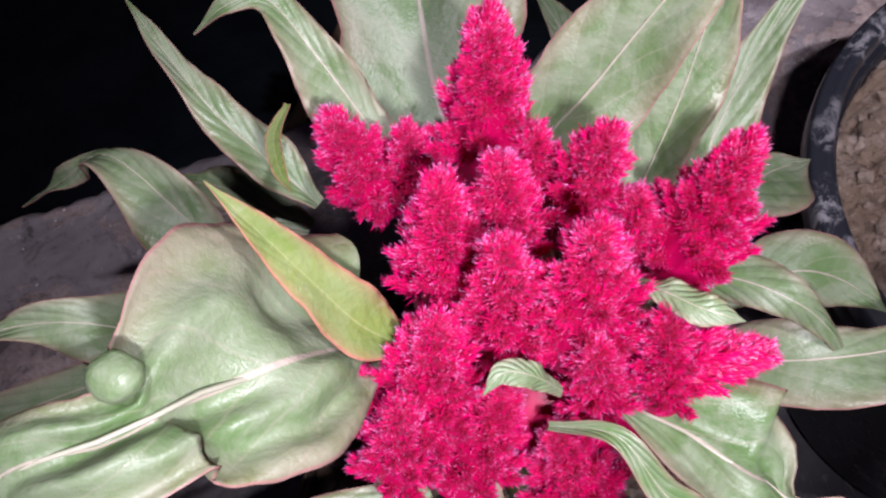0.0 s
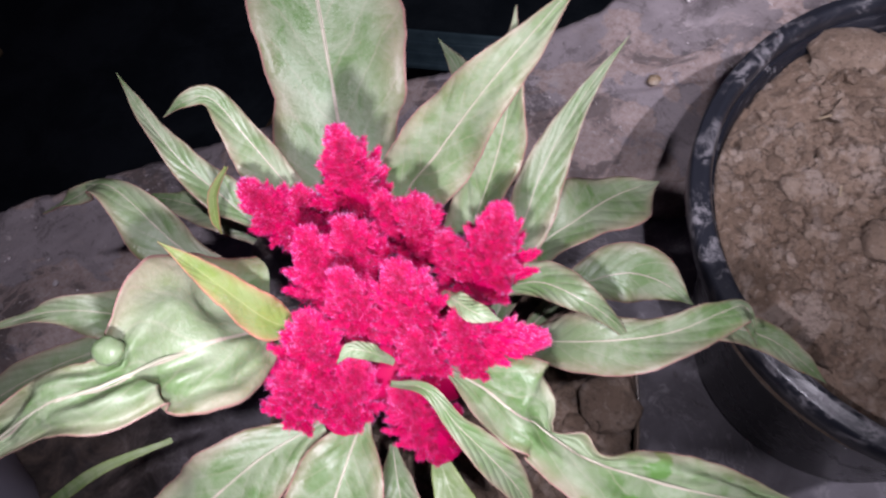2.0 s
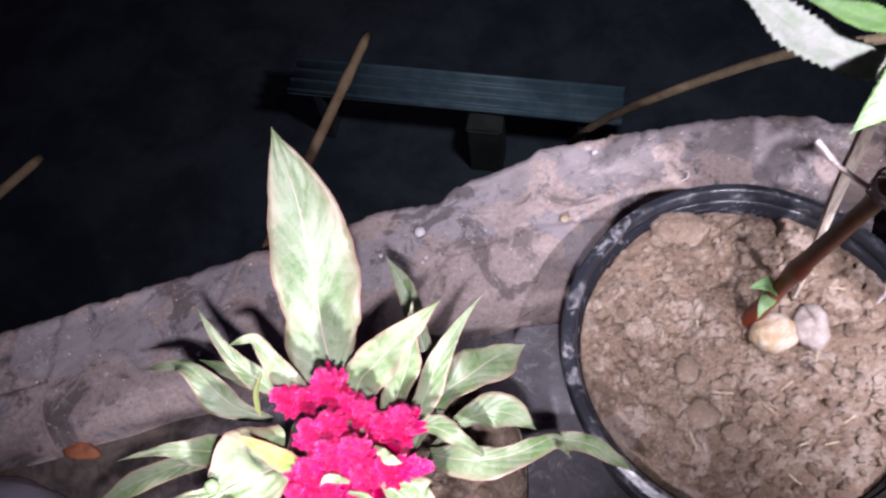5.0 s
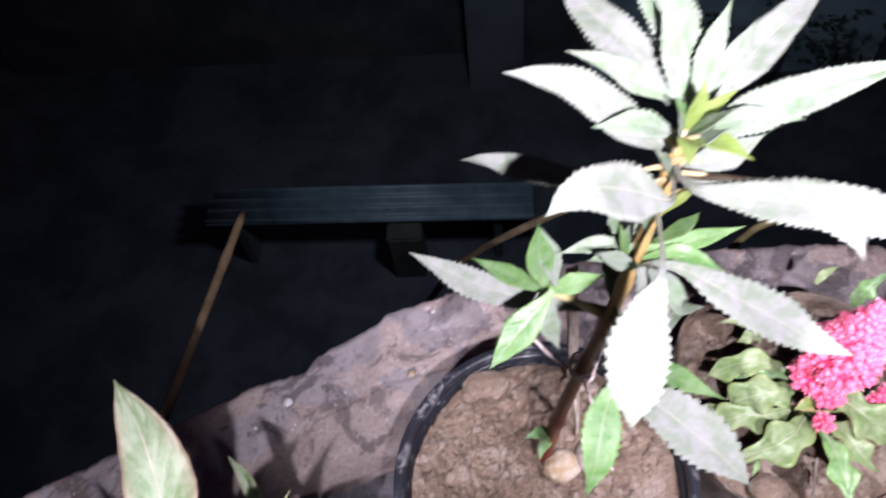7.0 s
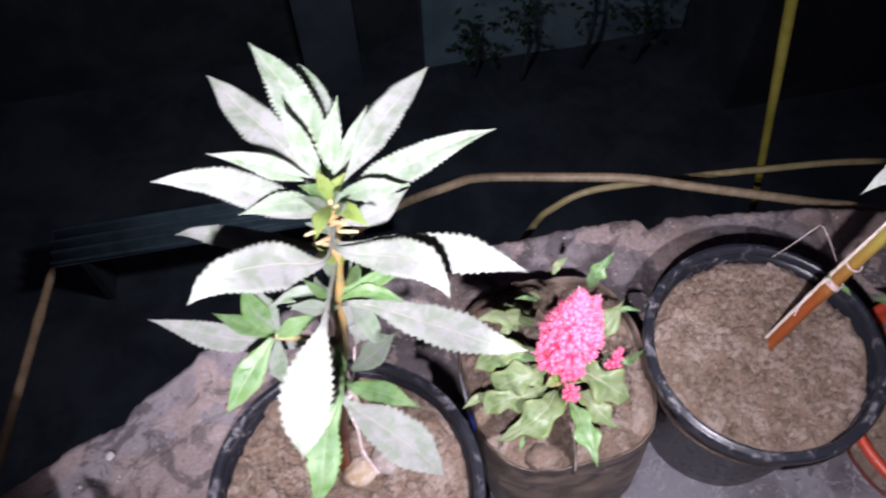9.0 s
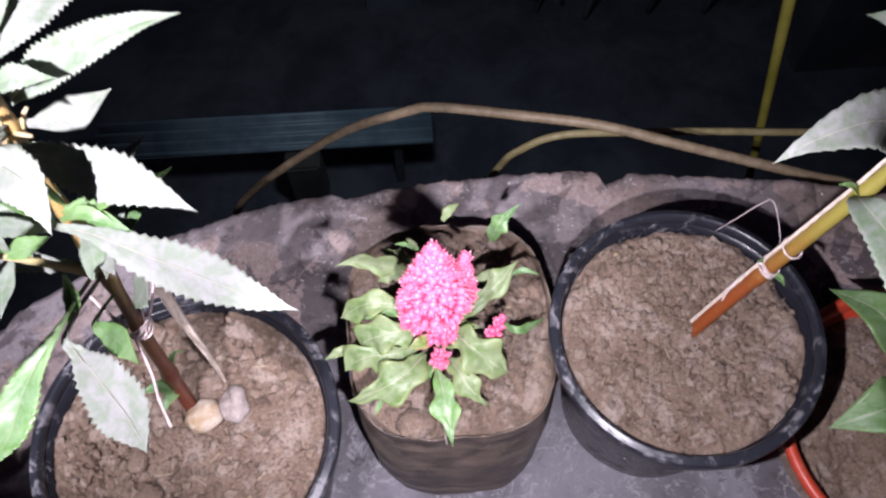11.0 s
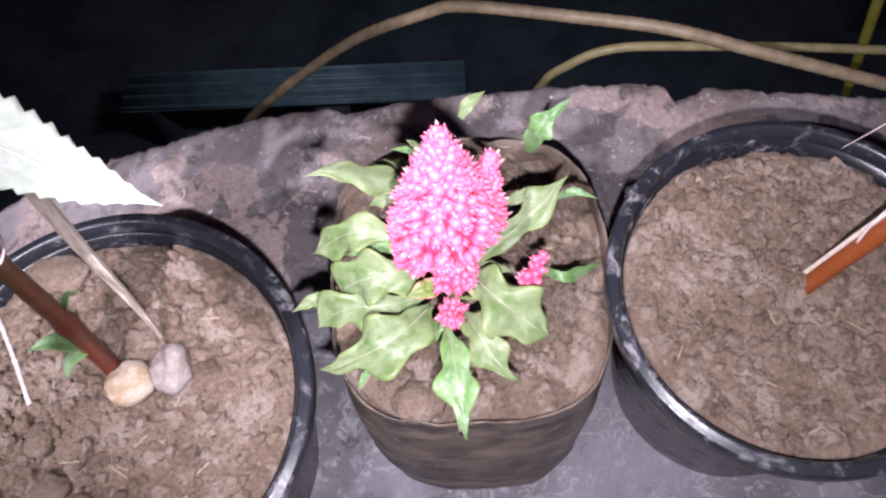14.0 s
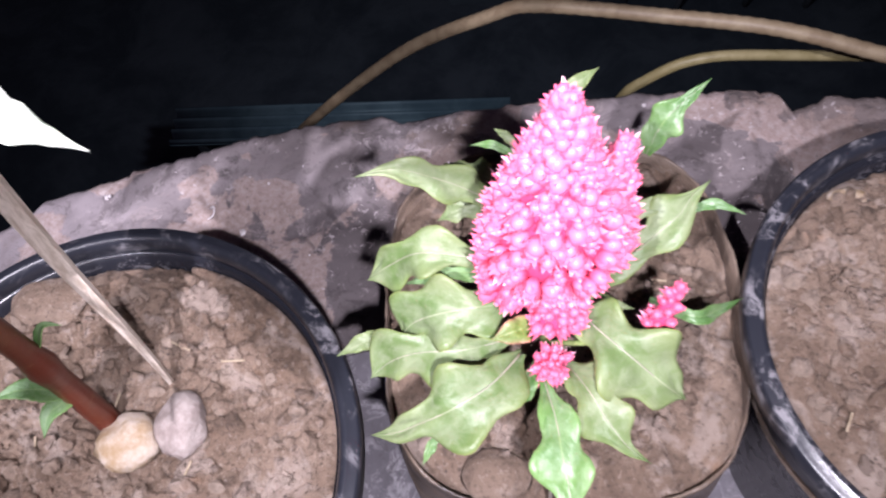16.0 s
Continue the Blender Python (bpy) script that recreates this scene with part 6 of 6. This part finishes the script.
    part("side_stem", tube([(0.038, -0.002, 0.54), (0.015, -0.006, 0.572), (-0.006, -0.008, 0.592)], 0.003, 12, 8, 0.8), STEM_PALE, root)
    T([(0.008, 0.002, 0.29), (-0.006, -0.004, 0.312), (-0.020, -0.010, 0.316)], 0.016, mat=B, seed=30)
    T([(0.008, 0.002, 0.285), (-0.002, -0.010, 0.292), (-0.006, -0.022, 0.286)], 0.012, mat=B, seed=31)
    T([(0.014, 0.004, 0.34), (0.022, 0.012, 0.355), (0.030, 0.014, 0.352)], 0.006, mat=B, seed=32, teeth=0)
    for k, (dx, dy, dz) in enumerate(((0.014, -0.008, 0.016), (-0.014, -0.006, 0.014), (0.012, 0.006, 0.020), (-0.010, -0.012, 0.010), (0.016, -0.010, 0.006), (-0.016, -0.008, 0.004), (0.010, -0.014, 0.010), (-0.012, 0.004, 0.016), (0.013, -0.012, 0.014))):
        part("petiole", tube([(0.056, -0.003, 0.682 + 0.006 * k), (0.056 + 0.6 * dx, -0.003 + 0.6 * dy, 0.684 + 0.006 * k + 0.8 * dz), (0.056 + dx, -0.003 + dy, 0.686 + 0.006 * k + dz)], 0.0021, 8, 6, 0.5), STEM_PALE, root)
    string = thing("string", "pale pinkish string tied round the balsam stem", "string")
    K = Vector((0.0265, -0.001, 0.455))
    for k in range(4):
        z = K.z - 0.006 + 0.004 * k
        part("loop", tube([(K.x + 0.0100 * math.cos(a), K.y + 0.0100 * math.sin(a), z + 0.003 * math.sin(2 * a + k)) for a in [2 * math.pi * q / 10 for q in range(11)]], 0.0011, 30, 6), STRING, string)
    part("loose_end", tube([K + Vector((0.0, -0.012, 0)), (0.035, -0.035, 0.438), (0.036, -0.050, 0.420), (0.047, -0.073, 0.418)], 0.0013, 24, 6), STRING, string)
    part("loose_end", tube([(0.036, -0.050, 0.420), (0.034, -0.053, 0.406)], 0.0018, 10, 7, 0.6), STRING, string, "frayed knotted string end")
    part("loose_end", tube([K + Vector((-0.012, 0, 0)), (0.000, 0.013, 0.453), (-0.014, 0.027, 0.458)], 0.0017, 20, 6), STRING, string)
    part("loose_end", tube([K + Vector((0.008, -0.008, 0)), (0.034, 0.012, 0.472), (0.040, 0.030, 0.490)], 0.0011, 14, 6), STRING, string)
    part("loose_end", tube([K + Vector((0.004, -0.011, 0.003)), (0.040, 0.004, 0.466), (0.046, 0.024, 0.482)], 0.0011, 14, 6), STRING, string)
    bm = bmesh.new()
    a, b = Vector((0.036, 0.021, 0.225)), Vector((0.020, 0.064, 0.50))
    d = (b - a).normalized()
    s = d.cross(Vector((0.3, -1, 0.3))).normalized()
    u = s.cross(d)
    rings = []
    for i in range(14):
        f = i / 13
        w = 0.0012 + 0.0042 * min(1, f * 1.6)
        c = a + (b - a) * f + s * 0.001 * math.sin(9 * f)
        rings.append([bm.verts.new(c + s * w * x + u * 0.0022 * y) for x, y in ((-1, -0.6), (1, -0.6), (0.85, 0.7), (-0.85, 0.7))])
    for p, q in zip(rings, rings[1:]):
        for k in range(4):
            bm.faces.new((p[k], p[(k + 1) % 4], q[(k + 1) % 4], q[k]))
    bm.faces.new(rings[0][::-1])
    bm.faces.new(rings[-1])
    single("bamboo_stake", bm, WOOD_PALE, "split pale bamboo stake pushed into the soil", "stake", smooth=False)


balsam()


# ---- balsam in the second pot ----
def young_balsam():
    root = thing("balsam_plant", "balsam with an orange-brown leaning stem and powdery leaves", "leafy plant")
    part("stem", tube([(0.524, 0.044, 0.21), (0.531, 0.047, 0.236), (0.562, 0.057, 0.314), (0.594, 0.066, 0.392), (0.622, 0.074, 0.461), (0.648, 0.084, 0.530), (0.668, 0.096, 0.595)], 0.0076, 50, 12, 0.8, 0.0, (0.30, 0.62, 0.82)), STEM_BALSAM_3, root)
    T = dict(teeth=19, tooth=0.14, belly=0.5, rows_n=57)
    leaf(root, [(0.636, 0.080, 0.497), (0.610, 0.074, 0.536), (0.560, 0.055, 0.578), (0.512, 0.040, 0.580), (0.490, 0.034, 0.566)], 0.046, LEAF_POWDER, seed=41, fold=6, up=(-0.42, -0.36, 0.6), wave=0.02, **T)
    leaf(root, [(0.650, 0.086, 0.535), (0.622, 0.098, 0.585), (0.585, 0.110, 0.610), (0.560, 0.118, 0.612)], 0.046, LEAF_HALF, seed=42, fold=8, up=(-0.42, -0.36, 0.6), **T)
    leaf(root, [(0.612, 0.072, 0.445), (0.602, 0.050, 0.468), (0.610, 0.012, 0.474), (0.612, -0.032, 0.466), (0.614, -0.070, 0.435)], 0.040, LEAF_HALF, seed=43, fold=10, up=(-0.3, -0.1, 0.9), **T)
    leaf(root, [(0.662, 0.092, 0.575), (0.70, 0.09, 0.62), (0.75, 0.07, 0.60)], 0.05, LEAF_HALF, seed=44, fold=12, **T)
    leaf(root, [(0.665, 0.094, 0.585), (0.69, 0.14, 0.63), (0.72, 0.18, 0.62)], 0.05, LEAF_HALF, seed=45, fold=12, **T)
    leaf(root, [(0.628, 0.076, 0.478), (0.656, 0.062, 0.490), (0.70, 0.055, 0.475)], 0.028, LEAF_BRIGHT, seed=46, fold=12, **T)
    leaf(root, [(0.615, 0.070, 0.445), (0.600, 0.072, 0.462), (0.590, 0.074, 0.462)], 0.010, LEAF_BRIGHT, seed=49)
    leaf(root, [(0.572, 0.062, 0.335), (0.562, 0.062, 0.350), (0.556, 0.060, 0.352)], 0.008, LEAF_BRIGHT, seed=47)
    leaf(root, [(0.575, 0.056, 0.335), (0.578, 0.046, 0.342), (0.582, 0.040, 0.338)], 0.008, LEAF_BRIGHT, seed=48)
    string = thing("string", "pale string wound round the leaning stem", "string")
    way = Vector((0.032, 0.009, 0.078)).normalized()
    x = way.cross(Vector((0, 1, 0.2))).normalized()
    y = way.cross(x)
    for k in range(4):
        c = Vector((0.570, 0.060, 0.334)) + way * (0.0045 * k if k < 3 else 0.038)
        part("loop", tube([c + 0.0098 * (math.cos(g) * x + math.sin(g) * y) + way * 0.003 * math.cos(g + 0.7 * k) for g in [2 * math.pi * q / 10 for q in range(11)]], 0.0010, 26, 6), STRING, string)
    part("loose_end", tube([(0.566, 0.062, 0.338), (0.556, 0.064, 0.318), (0.546, 0.058, 0.300), (0.541, 0.052, 0.284)], 0.0012, 16, 6), STRING, string)
    part("loose_end", tube([(0.576, 0.068, 0.345), (0.600, 0.098, 0.318), (0.604, 0.140, 0.320), (0.590, 0.138, 0.322), (0.575, 0.140, 0.290), (0.568, 0.150, 0.246)], 0.0006, 30, 6), STRING, string)
    off = Vector((-0.0068, 0.0052, 0.003))
    stake = [Vector(p) + off for p in ((0.524, 0.044, 0.215), (0.562, 0.057, 0.314), (0.594, 0.066, 0.392), (0.616, 0.072, 0.446), (0.630, 0.077, 0.480))]
    single("bamboo_stake", tube(stake, 0.0023, 20, 5, 0.9), WOOD_PALE, "thin pale stake tied along the leaning stem", "stake", smooth=False)


young_balsam()


# ---- stones, stakes, hoses and litter ----
def stone(x, y, z, size, seed, mat, label, squash=(1, 1, 0.7)):
    ob = single("stone", lump(size, seed, squash, 3, 0.26), mat, label, "stone", "stones on the soil")
    ob.location = (x, y, z)


stone(0.018, -0.014, 0.241, 0.0175, 1, STONE_TAN, "tan stone at the foot of the balsam stem", (1.05, 0.95, 0.75))
stone(0.048, -0.004, 0.241, 0.0175, 2, STONE_GREY, "grey stone beside the tan stone on dry soil", (0.85, 1.15, 0.7))
stone(-0.059, 0.083, 0.227, 0.021, 3, SOIL, "flat grey-brown clod at the edge of the pot", (1.2, 0.9, 0.45))
stone(-0.035, -0.085, 0.228, 0.013, 4, SOIL, "dull brown clod on the potting soil", (1.15, 0.9, 0.6))
stone(-0.048, -0.050, 0.230, 0.012, 5, SOIL, "small upright brown clod on the potting soil", (0.8, 1.1, 0.8))
stone(-0.010, -0.098, 0.230, 0.010, 6, SOIL, "dark clod on the potting soil")
stone(0.2255, -0.028, 0.208, 0.0170, 7, SOIL, "grey-brown clod at the edge of the grow bag", (1.2, 0.9, 0.6))
stone(0.452, 0.135, 0.228, 0.010, 8, STONE_TAN, "tan clod beside the black pot rim", (1.3, 0.85, 0.6))
stone(-0.326, 0.133, 0.064, 0.006, 9, PEBBLE_WHITE, "white plaster chip on the parapet")
stone(-0.163, 0.170, 0.064, 0.0055, 10, STONE_TAN, "small tan pebble on the parapet")
stone(-0.667, -0.162, 0.018, 0.014, 11, BRICK_ORANGE, "orange broken brick piece in the mud", (1.6, 0.7, 0.5))
stone(-0.535, -0.245, 0.012, 0.008, 12, BRICK_ORANGE, "small orange brick crumb in the mud")
stone(-0.185, -0.155, 0.205, 0.016, 13, SOIL, "reddish clod on the grow bag soil", (1.1, 1.0, 0.5))


def stakes_and_hoses():
    single("bamboo_stick", tube([(-0.56, 0.06, -0.045), (-0.548, 0.3, -0.10), (-0.532, 0.615, -0.172)], 0.0085, 20, 10, 0.95, 0, (0.35, 0.8)), BAMBOO, "dry bamboo stick jutting out past the parapet", "stick", "bamboo sticks")
    single("bamboo_stick", tube([(-1.05, -0.02, -0.02), (-1.04, 0.15, -0.10), (-1.025, 0.31, -0.17)], 0.0085, 20, 10, 0.95, 0, (0.5,)), BAMBOO, "dry bamboo stick jutting out past the parapet", "stick", "bamboo sticks")
    single("bamboo_pole", tube([(1.9, -0.0, -9.1), (1.30, 0.28, -3.0), (1.05, 0.42, -1.4), (0.962, 0.467, -0.9), (0.898, 0.503, -0.5), (0.818, 0.547, 0.0), (0.722, 0.6, 0.6), (0.62, 0.66, 1.25)], 0.0085, 120, 12, 0.85, 0, (0.5, 0.9, 0.93, 0.97)), BAMBOO_GREEN, "upright green bamboo pole behind the parapet", "pole")
    single("hose", tube([(-0.22, 0.66, -0.62), (-0.118, 0.635, -0.396), (0.093, 0.572, -0.125), (0.227, 0.532, -0.011), (0.284, 0.515, 0.018), (0.413, 0.476, 0.033), (0.521, 0.444, 0.040), (0.63, 0.411, 0.027), (0.816, 0.357, 0.002), (0.95, 0.325, -0.03), (1.4, 0.20, -0.20)], 0.0076, 300, 12, 1.0, 0.09), HOSE_TAN, "ribbed tan hose arching up behind the parapet", "hose", "hoses")
    single("hose", tube([(0.35, 0.52, -0.26), (0.388, 0.52, -0.164), (0.413, 0.52, -0.128), (0.478, 0.52, -0.089), (0.597, 0.52, -0.093), (0.816, 0.52, -0.118), (1.1, 0.52, -0.17), (1.5, 0.50, -0.3)], 0.0066, 160, 12), HOSE_OLIVE, "smooth olive hose behind the parapet", "hose", "hoses")


stakes_and_hoses()


def litter(count, seed):
    """Straw bits and specks on the soil and the parapet."""
    rnd = random.Random(seed)
    bm = bmesh.new()
    spots = ((0.0, -0.026, 0.234, 0.12), (0.516, 0.041, 0.232, 0.11), (0.27, 0.076, 0.203, 0.085))
    for k in range(count):
        cx, cy, cz, r = spots[k % 3]
        a, f = rnd.uniform(0, 6.28), rnd.random() ** 0.5
        p = Vector((cx + r * f * math.cos(a), cy + r * f * math.sin(a), cz + 0.001))
        d = Vector((rnd.uniform(-1, 1), rnd.uniform(-1, 1), rnd.uniform(-0.15, 0.15))).normalized() * rnd.uniform(0.003, 0.008)
        s = d.cross(Vector((0, 0, 1))).normalized() * 0.0005
        vs = [bm.verts.new(q) for q in (p - d - s, p - d + s, p + d + s, p + d - s)]
        up = [bm.verts.new(v.co + Vector((0, 0, 0.0008))) for v in vs]
        bm.faces.new(up)
        for i in range(4):
            bm.faces.new((vs[i], vs[(i + 1) % 4], up[(i + 1) % 4], up[i]))
    single("straw", bm, DEBRIS, "bits of straw strewn on the soil", "litter", kind="stuff", smooth=False)


litter(60, 4)


def grit(count, seed):
    """Chips and grains on top of the parapet."""
    rnd = random.Random(seed)
    verts, faces = [], []
    for k in range(count):
        x = rnd.uniform(-0.75, 0.95)
        yf, yb = polyline(FRONT, x), polyline(BACK, x)
        y = yf + (yb - yf) * rnd.uniform(0.25, 0.93)
        s = 0.0009 + 0.0026 * rnd.random() ** 6
        base, at = len(verts), Vector((x, y, 0.0605))
        off = Vector((k * 2.3, k * 1.1, seed))
        for c in BALLS[1][0]:
            verts.append(at + Vector((c.x, c.y, 0.7 * c.z)) * s * (1 + 0.6 * noise.noise(c * 1.3 + off)))
        faces += [tuple(base + i for i in t) for t in BALLS[1][1]]
    me = bpy.data.meshes.new("grit")
    me.from_pydata(verts, [], faces)
    me.materials.append(PEBBLE_WHITE)
    tagged(new("grit", me), "pale grains and chips strewn on the parapet", "grit", kind="stuff")


grit(90, 6)
single("peeled_chip", tube([(-0.033, 0.247, 0.063), (-0.028, 0.245, 0.068), (-0.028, 0.238, 0.066), (-0.034, 0.235, 0.063)], 0.0011, 14, 6, 0.5), PEBBLE_WHITE, "curled white paint chip lying on the parapet", "chip")
